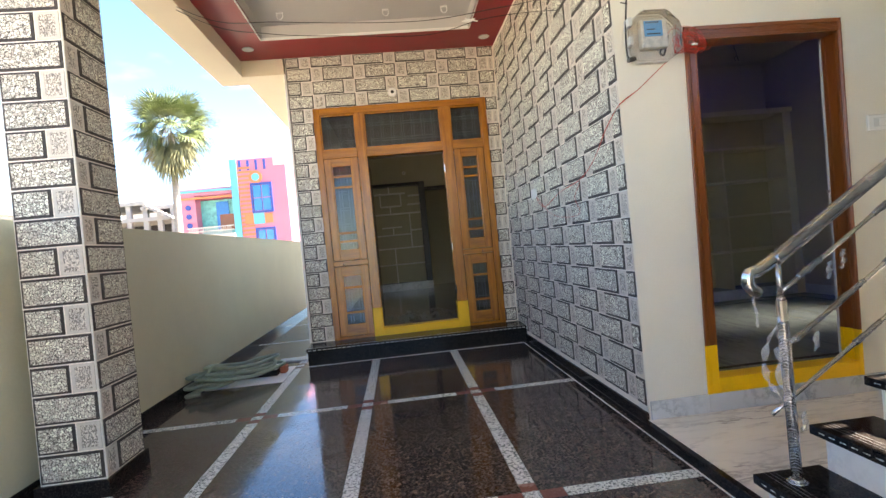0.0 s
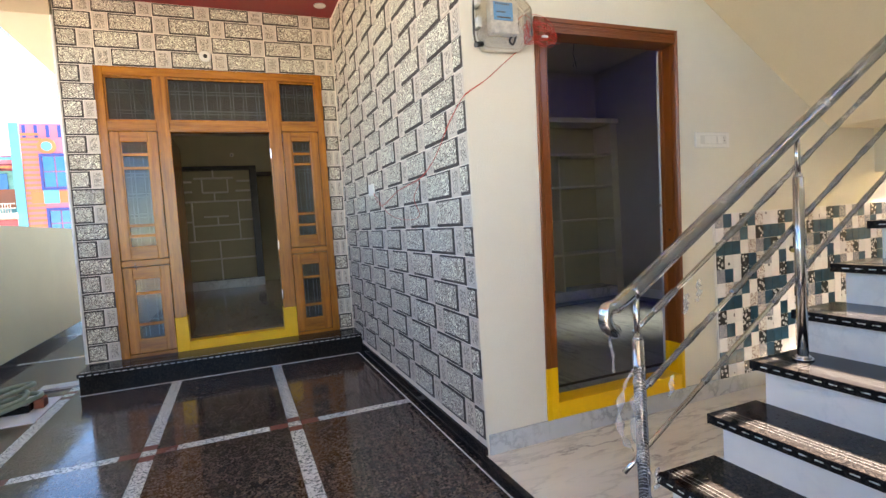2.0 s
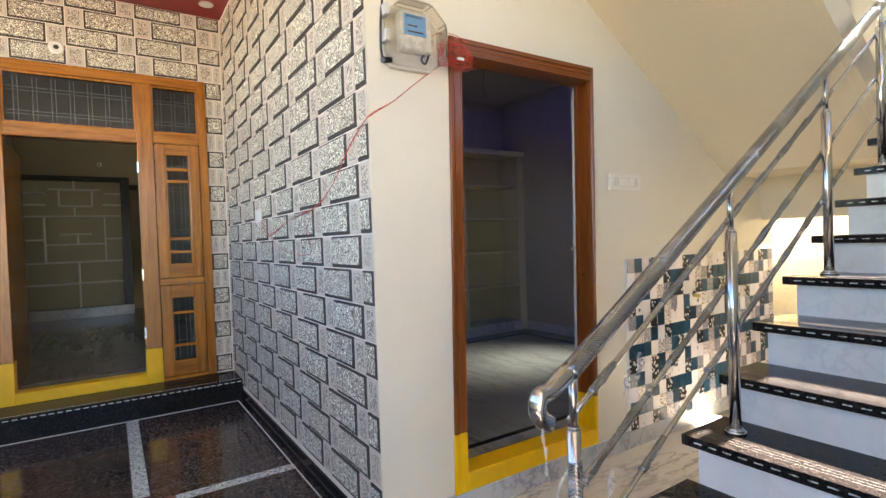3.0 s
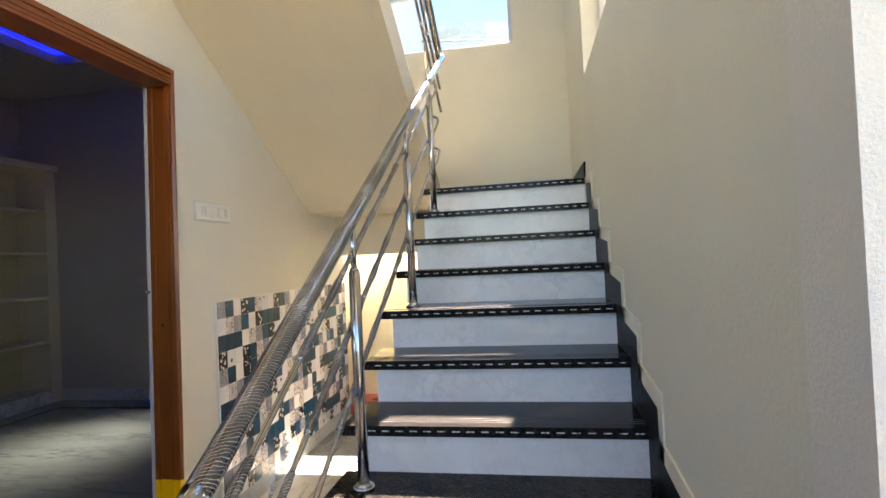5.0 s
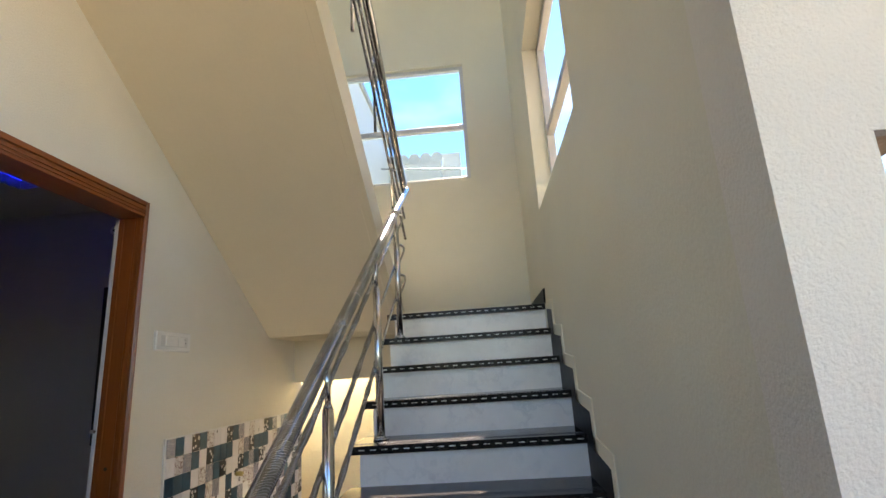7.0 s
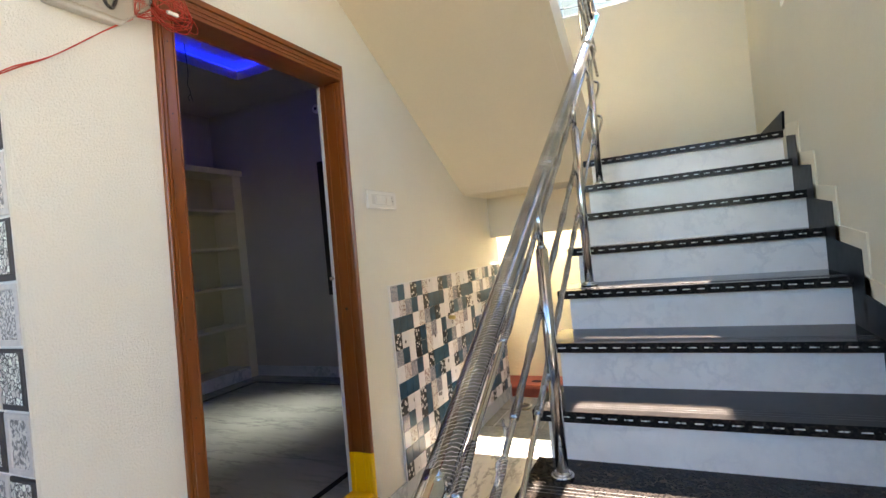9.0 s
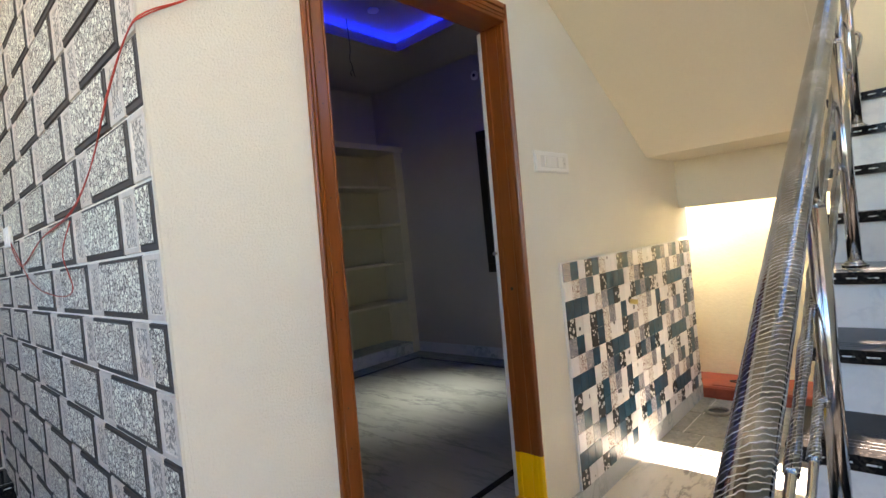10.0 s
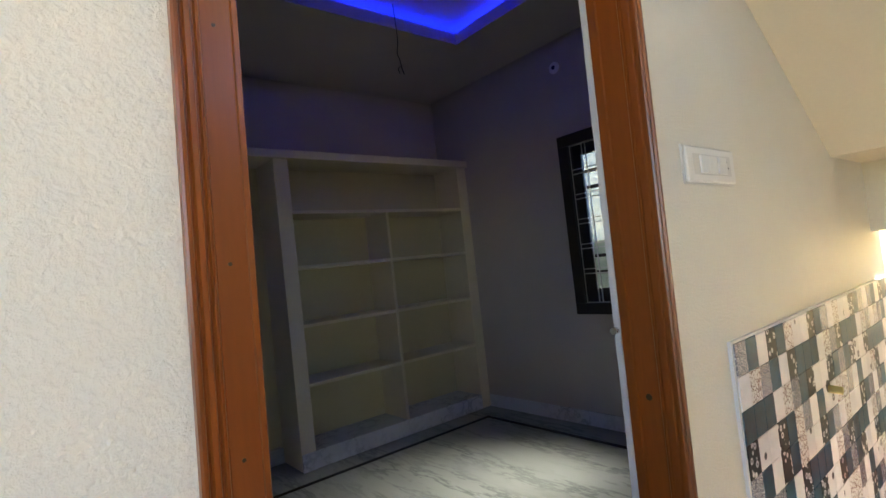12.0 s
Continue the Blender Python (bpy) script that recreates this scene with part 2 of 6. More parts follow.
M["slate"] = granite("rough_grey_stone", (0.30, 0.29, 0.24), (0.16, 0.16, 0.14), (0.42, 0.40, 0.34), 0.6, 60)
M["wood"] = wood("teak", (0.15, 0.043, 0.004), (0.56, 0.205, 0.014), 0.26, 2)
M["woodh"] = wood("teak_across", (0.15, 0.043, 0.004), (0.56, 0.205, 0.014), 0.26, 0)
M["redwood"] = wood("red_brown_polished_wood", (0.165, 0.040, 0.006), (0.235, 0.062, 0.009), 0.3, 2)
M["redwoodh"] = wood("red_brown_polished_wood_across", (0.165, 0.040, 0.006), (0.235, 0.062, 0.009), 0.3, 0)
M["darkwood"] = plain("dark_brown_frame", (0.02, 0.014, 0.010), 0.4, var=0.2)
M["yellow"] = plain("turmeric_yellow_paint", (0.88, 0.50, 0.006), 0.35, var=0.07, scale=4, bmp=0.1)
M["steel"] = metal("stainless_steel", (0.62, 0.62, 0.62), 0.16)

M["black"] = plain("black_plastic", (0.012, 0.012, 0.012), 0.4, var=0.2)
M["grille"] = plain("pale_grille_paint", (0.62, 0.62, 0.60), 0.4, var=0.1)
M["darkgrille"] = plain("grey_grille_paint", (0.80, 0.84, 0.86), 0.4, var=0.1)
M["alu"] = plain("powder_coated_frame", (0.55, 0.56, 0.55), 0.35, var=0.05)
M["redwire"] = plain("red_cable", (0.50, 0.04, 0.02), 0.4, var=0.1)
M["hose"] = plain("green_hose", (0.22, 0.275, 0.205), 0.45, var=0.15, scale=12)
M["brick"] = plain("brick_red", (0.30, 0.09, 0.05), 0.8, var=0.2, scale=30, bmp=0.4)
M["grout"] = plain("grey_wall_tile_ground", (0.87, 0.79, 0.675), 0.5, var=0.06, scale=20)
M["pale"] = plain("pale_tile_border", (0.62, 0.57, 0.50), 0.5, var=0.08, scale=30, vary=True)
M["mauve"] = plain("mauve_grey_tile_border", (0.62, 0.55, 0.475), 0.45, var=0.1, scale=30, vary=True)
M["dark"] = plain("dark_tile_border", (0.050, 0.040, 0.034), 0.6, var=0.3, scale=40, vary=True)
M["pebble"] = crazed("crazed_stone_tile", (0.97, 0.86, 0.72), (0.050, 0.038, 0.030), 60)
M["grain"] = pitted("pitted_grey_tile", (0.80, 0.72, 0.61), (0.09, 0.075, 0.065), 95, (1.4, 1.4, 0.9), 0.46, 0.55)
M["windowglass"] = glass("clear_pane", (0.78, 0.90, 0.98), alpha=0.0, ior=1.12)
M["darkglass"] = glass("tinted_pane", (0.58, 0.63, 0.67), alpha=0.0)
# hall paint: olive cream, set dark in the colour to dim the hall
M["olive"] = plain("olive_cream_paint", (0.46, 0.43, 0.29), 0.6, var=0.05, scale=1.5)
M["meterglass"] = glass("clear_plastic", (0.95, 0.93, 0.89), 0.10, alpha=0.02, ior=1.25)
M["blue"] = plain("blue_label", (0.08, 0.30, 0.60), 0.4, var=0.1)
M["t_white"] = plain("white_glazed", (0.78, 0.76, 0.78), 0.3, spec=0.3, var=0.06, scale=20, vary=True)
M["t_teal"] = plain("teal_glazed", (0.009, 0.058, 0.105), 0.3, spec=0.25, var=0.4, scale=14, vary=True)
M["t_dark"] = blossom("dark_flower_tile", (0.014, 0.016, 0.020), (0.74, 0.72, 0.74), 38.0)
M["t_leaf"] = blossom("leaf_print_tile", (0.72, 0.71, 0.73), (0.05, 0.05, 0.06), 16.0, 0.20)
M["t_red"] = sprig("red_sprig_tile", (0.72, 0.70, 0.70), (0.16, 0.065, 0.045), 75.0)
M["t_grey"] = pebble("grey_speckle_tile", (0.74, 0.73, 0.78), (0.10, 0.11, 0.17), 150, 0.15)

led, nt, p = fresh("blue_led")
p.inputs["Base Color"].default_value = (0.0, 0.0, 0.2, 1)
p.inputs["Emission Color"].default_value, p.inputs["Emission Strength"].default_value = (0.0, 0.012, 1.0, 1), LED
M["led"] = led
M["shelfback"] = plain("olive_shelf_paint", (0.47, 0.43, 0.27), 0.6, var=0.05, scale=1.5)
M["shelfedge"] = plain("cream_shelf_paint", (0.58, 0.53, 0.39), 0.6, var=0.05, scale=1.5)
# room paint, darkened so the room's dimness sits in the colour
M["roomwall"] = plain("darkened_room_paint", (0.42, 0.38, 0.34), 0.6, var=0.05, scale=1.5)
film, nt, p = fresh("clear_wrapping_film", 0.14)
v = coords(nt, (1, 1, 1))
wv = nt.nodes.new("ShaderNodeTexWave")
wv.bands_direction = "DIAGONAL"
wv.inputs["Scale"].default_value, wv.inputs["Distortion"].default_value, wv.inputs["Detail"].default_value, wv.inputs["Detail Scale"].default_value = 54.0, 5.5, 3.0, 1.0
nt.links.new(v, wv.inputs["Vector"])
seam = ramp_between(nt, wv.outputs["Fac"], (0, 0, 0), (0.62, 0.62, 0.62), 0.86, 0.98)
cloudy = ramp_between(nt, noise_tex(nt, v, 7, 4), (0, 0, 0), (0.45, 0.45, 0.45), 0.45, 0.7)
mask = mix(nt, 1.0, seam, cloudy, "SCREEN")
nt.links.new(mix(nt, mask, (0.21, 0.215, 0.225), (0.80, 0.78, 0.75)), p.inputs["Base Color"])
nt.links.new(mix(nt, mask, (0.95, 0.95, 0.95), (0.15, 0.15, 0.15)), p.inputs["Metallic"])
nt.links.new(mix(nt, mask, (0.08, 0.08, 0.08), (0.36, 0.36, 0.36)), p.inputs["Roughness"])
bump(nt, mask, 0.06, 0.002)
M["film"] = film

# ---- mesh helpers ----
ORIGIN = {}


def bx(bm, x0, x1, y0, y1, z0, z1, mi=0):
    v = [bm.verts.new(c) for c in ((x0, y0, z0), (x1, y0, z0), (x1, y1, z0), (x0, y1, z0), (x0, y0, z1), (x1, y0, z1), (x1, y1, z1), (x0, y1, z1))]
    for f in ((3, 2, 1, 0), (4, 5, 6, 7), (0, 1, 5, 4), (1, 2, 6, 5), (2, 3, 7, 6), (3, 0, 4, 7)):
        bm.faces.new([v[i] for i in f]).material_index = mi


def prism(bm, pts, axis, a, b, mi=0):
    """An outline (pairs) drawn out along an axis from a to b."""
    def at(p, q, w):
        return ((w, p, q), (p, w, q), (p, q, w))[axis]
    lo, hi = [bm.verts.new(at(*p, a)) for p in pts], [bm.verts.new(at(*p, b)) for p in pts]
    fs = [bm.faces.new(lo[::-1]), bm.faces.new(hi)]
    n = len(pts)
    for i in range(n):
        fs.append(bm.faces.new((lo[i], lo[(i + 1) % n], hi[(i + 1) % n], hi[i])))
    for f in fs:
        f.material_index = mi


def tube(bm, pts, r, seg=8, mi=0, caps=True):
    """A round tube along points; r may be a list."""
    pts = [Vector(p) for p in pts]
    rings, ref = [], None
    for i, p in enumerate(pts):
        d = (pts[min(i + 1, len(pts) - 1)] - pts[max(i - 1, 0)]).normalized()
        if ref is None:
            ref = d.orthogonal().normalized()
        ref = (ref - d * ref.dot(d)).normalized()
        o, rr = d.cross(ref), (r[i] if isinstance(r, (list, tuple)) else r)
        rings.append([bm.verts.new(p + (ref * math.cos(2 * math.pi * k / seg) + o * math.sin(2 * math.pi * k / seg)) * rr) for k in range(seg)])
    for a, b in zip(rings, rings[1:]):
        for k in range(seg):
            f = bm.faces.new((a[k], a[(k + 1) % seg], b[(k + 1) % seg], b[k]))
            f.material_index, f.smooth = mi, True
    if caps:
        for f in (bm.faces.new(rings[0][::-1]), bm.faces.new(rings[-1])):
            f.material_index = mi


def bevel(bm, w, seg=1):
    bmesh.ops.bevel(bm, geom=list(bm.edges), offset=w, segments=seg, affect="EDGES")


def thing(name, at=(0, 0, 0), label="", category="", group="", kind=""):
    e = new(name)
    e.location = at
    e.empty_display_size = 0.1
    ORIGIN[e] = Vector(at)
    return tagged(e, label, category, group, kind)


def part(name, bm, mats, parent=None, label="", category="", group="", kind="", at=None):
    """Links a bmesh, drawn in world places, as one mesh object."""
    o = Vector(at) if at is not None else (ORIGIN[parent] if parent else Vector((0, 0, 0)))
    if o.length:
        bmesh.ops.translate(bm, verts=bm.verts, vec=-o)
    bmesh.ops.recalc_face_normals(bm, faces=bm.faces)
    me = bpy.data.meshes.new(name)
    bm.to_mesh(me)
    bm.free()
    for m in (mats if isinstance(mats, (list, tuple)) else [mats]):
        me.materials.append(M[m] if isinstance(m, str) else m)
    ob = new(name, me)
    ORIGIN[ob] = o
    if parent:
        ob.parent = parent
        ob.location = o - ORIGIN[parent]
    else:
        ob.location = o
    return tagged(ob, label, category, group, kind)


def boxes(name, lst, mats, parent=None, bev=0.0, **kw):
    bm = bmesh.new()
    for b in lst:
        bx(bm, *b)
    if bev:
        bevel(bm, bev)
    return part(name, bm, mats, parent, **kw)


def curve_pts(ctrl, n=8):
    """A smooth line through control points."""
    P = [Vector(c) for c in ctrl]
    P = [P[0] * 2 - P[1]] + P + [P[-1] * 2 - P[-2]]
    out = []
    for i in range(1, len(P) - 2):
        for k in range(n):
            t = k / n
            a, b, c, d = P[i - 1], P[i], P[i + 1], P[i + 2]
            out.append(0.5 * ((2 * b) + (c - a) * t + (2 * a - 5 * b + 4 * c - d) * t * t + (3 * b - 3 * c + d - a) * t ** 3))
    out.append(P[-2])
    return out


# ---- plan (metres) ----
XL, XR = -2.27, 1.354          # boundary wall, stone-clad side wall
YF, YD = 6.203, 2.885          # entrance wall, wall of the second door
ZM, ZI = 0.06, 0.22            # marble apron, inner floors
YS, YE = 0.85, 1.90            # stair: right wall, open edge
XB = 4.85                      # far wall of the stair tower
NOSE = [1.30, 1.565, 1.83, 2.075, 2.335, 2.60, 2.87, 3.17, 3.45, 3.70, 3.90]
R = 0.172
CEIL = 3.65

# ground
bm = bmesh.new()
bx(bm, -900, 900, -900, 900, -0.6, -0.16)
part("ground", bm, plain("dusty_earth", (0.27, 0.235, 0.18), 0.9, var=0.2, scale=0.3), kind="structure")

# porch floor: base slab, granite slabs, strips
boxes("floor", [(XL, 1.30, -1.6, 13.0, -0.3, -0.02)], "slate", kind="structure", label="concrete bed under the granite porch floor")
FLOOR = boxes("porch_floor", [(XL, 1.345, -1.6, 13.0, -0.03, -0.018)], "black", kind="structure", label="polished black granite porch floor with grey strips")
SX, SY, SW = [-1.305, -0.425, 0.465], [-1.28, 0.52, 2.31, 4.10, 5.93, 7.76, 9.6, 11.4], 0.043
xe = [XL] + [e for x in SX for e in (x - SW, x + SW)] + [1.30]
ye = [-1.6] + [e for y in SY for e in (y - SW, y + SW)] + [13.0]
slabs, strips, reds = [], [], []
for i in range(len(xe) - 1):
    for j in range(len(ye) - 1):
        sx, sy = i % 2 == 1, j % 2 == 1
        b = [xe[i], xe[i + 1], ye[j], ye[j + 1]]
        if not sx and not sy:
            slabs.append(b)
        elif sx and sy:
            strips.append(b)
        elif sx:
            a = 0.085
            reds += [[b[0], b[1], b[2], b[2] + a], [b[0], b[1], b[3] - a, b[3]]]
            strips.append([b[0], b[1], b[2] + a, b[3] - a])
        else:
            a = 0.12
            lo, hi = (b[0] + a if i else b[0]), (b[1] - a if i < len(xe) - 2 else b[1])
            if i:
                reds.append([b[0], lo, b[2], b[3]])
            if i < len(xe) - 2:
                reds.append([hi, b[1], b[2], b[3]])
            strips.append([lo, hi, b[2], b[3]])
G = 0.0015
for nm, lst, mt in (("granite_slab", slabs, "granite"), ("granite_strip", strips, "strip"), ("red_insert", reds, "redstrip")):
    for b in lst:
        boxes(nm, [(b[0] + G, b[1] - G, b[2] + G, b[3] - G, -0.018, 0.0)], mt, FLOOR)
boxes("joint", [(1.300, 1.308, 1.2, 5.80, -0.018, 0.0015)], "line", FLOOR)
boxes("joint", [(-1.19, 1.300, 5.800, 5.808, -0.018, 0.0035)], "line", FLOOR)
boxes("joint", [(1.308, 1.345, -1.6, 6.0, -0.018, 0.0)], "granite", FLOOR)

# boundary wall on the open side, with skirting
boxes("wall_boundary", [(XL - 0.15, XL, -3.5, 14.0, -0.3, 1.62)], "boundary", kind="structure", label="cream-painted boundary wall beside the porch")
boxes("baseboard", [(XL, XL + 0.012, -1.6, 13.0, 0.0, 0.10)], "granite_fine", kind="structure", bev=0.002)
# boundary wall behind the stair
boxes("wall_boundary_back", [(5.36, 5.51, -3.0, 14.0, -0.3, 1.63)], "yellowwall", kind="structure", label="pale yellow boundary wall behind the stair")

# ---- entrance platform ----
TH = 0.20
plat = thing("entrance_step", (0, 5.8, 0), "black granite entrance step with pale inlaid nosing", "step", kind="structure")
boxes("tread", [(-1.20, XR, 5.785, YF, TH - 0.035, TH)], "granite_fine", plat, 0.004)
boxes("riser", [(-1.19, XR, 5.81, YF, 0.0, TH - 0.035)], "granite_fine", plat)
bm = bmesh.new()
x = -1.18
while x < XR - 0.05:
    bx(bm, x, x + 0.035, 5.7825, 5.786, TH - 0.021, TH - 0.015)
    x += 0.055
part("inlay", bm, "line", plat, kind="stuff")
boxes("joint", [(-1.19, XR, 5.83, 5.833, TH, TH + 0.001)], "line", plat)

# ---- stone-look tile cladding ----
def slab_piece(w, h, kind, cast=False):
    """One embossed tile face in its own x-z plane, proud towards -y; cast: printed with a wide dark edge below and on one side."""
    t = 0.006
    # border widths: low, high in x, low, high in z
    bl, br, bb, bt = (0.007, 0.011, 0.015, 0.007) if cast and kind == "long" else (0.011,) * 4 if kind == "long" else (0.018, 0.018, 0.014, 0.014)
    bm = bmesh.new()
    def ring(e, y, k=0.0):
        a, c, d, f = bl * k + e, w - br * k - e, bb * k + e, h - bt * k - e
        return [bm.verts.new(p) for p in ((a, y, d), (c, y, d), (c, y, f), (a, y, f))]
    r0, r1, r2, r3 = ring(0, 0), ring(0.002, -t), ring(0, -t, 1.0), ring(0.003, -t - 0.004 if kind == "long" else -t + 0.003, 1.0)
    for a, c in ((r0, r1), (r1, r2), (r2, r3)):
        for k in range(4):
            bm.faces.new((a[k], a[(k + 1) % 4], c[(k + 1) % 4], c[k])).material_index = 0
    bm.faces.new(r3).material_index = 1
    bmesh.ops.recalc_face_normals(bm, faces=bm.faces)
    me = bpy.data.meshes.new("tile")
    bm.to_mesh(me)
    bm.free()
    for m in (("dark", "pebble") if kind == "long" else ("mauve" if cast else "pale", "grain")):
        me.materials.append(M[m])
    return me


PIECES = {}


def clad(parent, origin, turn, width, z0, z1, holes=(), pitch=0.1655, period=0.51, small=0.13, shift=0.0, gap=0.007, cast=False):
    """Courses of long and small tiles; turn is the yaw of the face (0 faces -y)."""
    ca, sa = math.cos(radians(turn)), math.sin(radians(turn))
    row, z = 0, z0
    while z < z1 - 0.02:
        h = min(pitch, z1 - z) - gap
        x = -period + (shift + (small if row % 2 else 0.0)) % period
        segs = []
        while x < width:
            segs += [(x, x + period - small, "long"), (x + period - small, x + period, "small")]
            x += period
        for a, b, kind in segs:
            spans = [(max(a, 0), min(b, width))]
            for hx0, hx1, hz0, hz1 in holes:
                if z + h > hz0 + 0.03 and z < hz1 - 0.03:
                    spans = [q for s in spans for q in ((s[0], min(s[1], hx0)), (max(s[0], hx1), s[1]))]
            for s0, s1 in spans:
                w = s1 - s0 - gap
                if w < 0.035:
                    continue
                hh, zz = h, z
                for hx0, hx1, hz0, hz1 in holes:
                    if s0 < hx1 and s1 > hx0 and zz < hz1 < zz + hh:
                        hh, zz = zz + hh - hz1, hz1
                if hh < 0.05:
                    continue
                k2 = kind if w > 0.075 else "small"
                key = (round(w, 3), round(hh, 3), k2, cast)
                if key not in PIECES:
                    PIECES[key] = slab_piece(key[0], key[1], k2, cast)
                ob = new("wall_tile", PIECES[key])
                u = s0 + gap / 2
                ob.parent = parent
                ob.location = (origin[0] + ca * u, origin[1] + sa * u, zz + gap / 2)
                ob.rotation_euler = (0, 0, radians(turn))
        z += pitch
        row += 1


# entrance wall: masonry around the door opening
DX0, DX1, DZ1 = -0.925, 1.19, 3.015
WALLF = boxes("wall_entrance", [(-1.20, DX0, YF, YF + 0.2, 0, 3.9), (DX1, 1.60, YF + 0.0005, YF + 0.2, 0, 3.9), (DX0, DX1, YF, YF + 0.2, DZ1, 3.9), (DX0, DX1, YF, YF + 0.2, 0, TH)],
              "grout", kind="structure", label="entrance wall clad in grey and black stone-look tiles")
boxes("trim", [(-1.222, -1.20, YF - 0.012, YF + 0.2, TH, 3.46)], "white", kind="structure", bev=0.003)
boxes("wall_house_side", [(-1.20, -1.0, YF + 0.2, 13.0, 0, 3.9)], "cream", kind="structure", label="cream house wall along the passage")
WALLP = boxes("wall_side", [(XR, 1.60, YD + 0.12, YF, 0, 3.9)], "grout", kind="structure", label="side wall clad in grey and black stone-look tiles")
boxes("baseboard", [(XR - 0.018, XR, YD - 0.0, 5.80, 0.0, 0.10)], "granite_fine", kind="structure", bev=0.002)
boxes("trim", [(XR - 0.006, XR, YD + 0.0005, YD + 0.005, ZM + 0.05, 4.2)], "cream", kind="structure", bev=0.004)

# pillar
PX0, PX1, PY0, PY1 = -2.17, -1.815, 2.96, 3.38
PIL = boxes("pillar", [(PX0, PX1, PY0, PY1, 0.0, 3.46)], "grout", kind="structure", label="porch pillar clad in grey stone-look tiles on a black granite base")
boxes("pillar_base", [(PX0 - 0.03, PX1 + 0.02, PY0 - 0.02, PY1 + 0.02, 0.0, 0.10)], "granite_fine", PIL, 0.003)
boxes("joint", [(PX0 - 0.03, PX1 + 0.032, PY0 - 0.032, PY0 - 0.020, 0.0, 0.002)], "line", PIL)

# ---- porch ceiling ----
# roof runs on unseen to y -3.3, extended to cut sky light from the front
boxes("ceiling", [(-1.71, XR, 5.65, YF, CEIL, CEIL + 0.3), (-1.71, -1.32, -2.7, 5.65, CEIL, CEIL + 0.3), (0.97, XR, -2.7, 5.65, CEIL, CEIL + 0.3), (-1.71, XR, -3.3, -2.7, CEIL, CEIL + 0.3)],
      "red", kind="structure", label="maroon painted border of the porch ceiling")
boxes("ceiling_tray", [(-1.32, 0.97, -2.7, 5.65, CEIL + 0.15, CEIL + 0.3)], "tray", kind="structure", label="grey-white recessed middle of the porch ceiling")
boxes("ceiling_tray_side", [(-1.316, 0.966, 5.646, 5.6495, CEIL + 0.0205, CEIL + 0.15), (-1.3195, -1.316, -2.7, 5.646, CEIL + 0.0205, CEIL + 0.15), (0.966, 0.9695, -2.7, 5.646, CEIL + 0.0205, CEIL + 0.15)], "tray", kind="structure")
boxes("trim", [(-1.33, 0.98, 5.636, 5.65, CEIL - 0.006, CEIL + 0.02), (-1.334, -1.32, -2.7, 5.636, CEIL - 0.006, CEIL + 0.02), (0.97, 0.984, -2.7, 5.636, CEIL - 0.006, CEIL + 0.02)], "white", kind="structure")
# last slab is unseen, added to keep sun off the porch floor
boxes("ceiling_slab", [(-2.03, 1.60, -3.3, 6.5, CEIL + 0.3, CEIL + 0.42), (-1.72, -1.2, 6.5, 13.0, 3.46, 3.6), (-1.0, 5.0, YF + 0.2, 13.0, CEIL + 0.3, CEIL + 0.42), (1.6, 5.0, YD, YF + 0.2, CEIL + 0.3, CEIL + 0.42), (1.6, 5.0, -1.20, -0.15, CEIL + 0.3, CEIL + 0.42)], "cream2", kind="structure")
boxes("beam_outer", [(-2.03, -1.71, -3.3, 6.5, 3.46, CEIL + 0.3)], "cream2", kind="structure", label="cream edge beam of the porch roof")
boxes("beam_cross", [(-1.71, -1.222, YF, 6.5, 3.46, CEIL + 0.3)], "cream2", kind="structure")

# ---- wall of the second door ----
RX0, RX1, RZ0, RZ1 = 1.737, 2.769, 0.17, 2.41
bm = bmesh.new()
XT = 0.023 * (RZ1 - RZ0)
for q in ([(XR, 0), (RX0, 0), (RX0, RZ0), (RX0 + XT, RZ1), (RX0 + XT, 6.2), (XR, 6.2)], [(RX1, 0), (XB + 0.15, 0), (XB + 0.15, 6.2), (RX1 + XT, 6.2), (RX1 + XT, RZ1), (RX1, RZ0)], [(RX0 + XT, RZ1), (RX1 + XT, RZ1), (RX1 + XT, 6.2), (RX0 + XT, 6.2)], [(RX0, 0), (RX1, 0), (RX1, RZ0), (RX0, RZ0)]):
    prism(bm, q, 1, YD, YD + 0.12)
part("wall_second", bm, "cream", kind="structure", label="cream-painted plaster wall around the second door")
boxes("baseboard", [(XR + 0.01, RX0, YD - 0.014, YD, ZM, ZM + 0.11), (RX0, RX1, YD - 0.014, YD, ZM, ZM + 0.11), (RX1, 4.98, YD - 0.014, YD, ZM, ZM + 0.11)], "skirtmarble", kind="structure", bev=0.002)
boxes("apron_floor", [(1.345, 4.97, 1.90, YD, -0.1, ZM), (1.345, 4.97, YS, 1.90, -0.1, -0.01)], "marble", kind="structure", label="streaked pale marble apron below the second door")
boxes("apron_edge", [(1.308, 1.345, 1.90, YD, 0.0, ZM)], "granite_fine", kind="structure", bev=0.003)

ridge = bmesh.new()
tube(ridge, curve_pts([(XR + 0.008, YD, 1.86), (XR + 0.014, YD, 1.72), (XR + 0.040, YD, 1.61), (XR + 0.029, YD, 1.53), (XR + 0.012, YD, 1.45), (XR + 0.018, YD, 1.30), (XR + 0.010, YD, 1.12), (XR + 0.016, YD, 0.92)], 8), 0.0010, 6)
part("plaster_ridge", ridge, "cream", kind="structure")

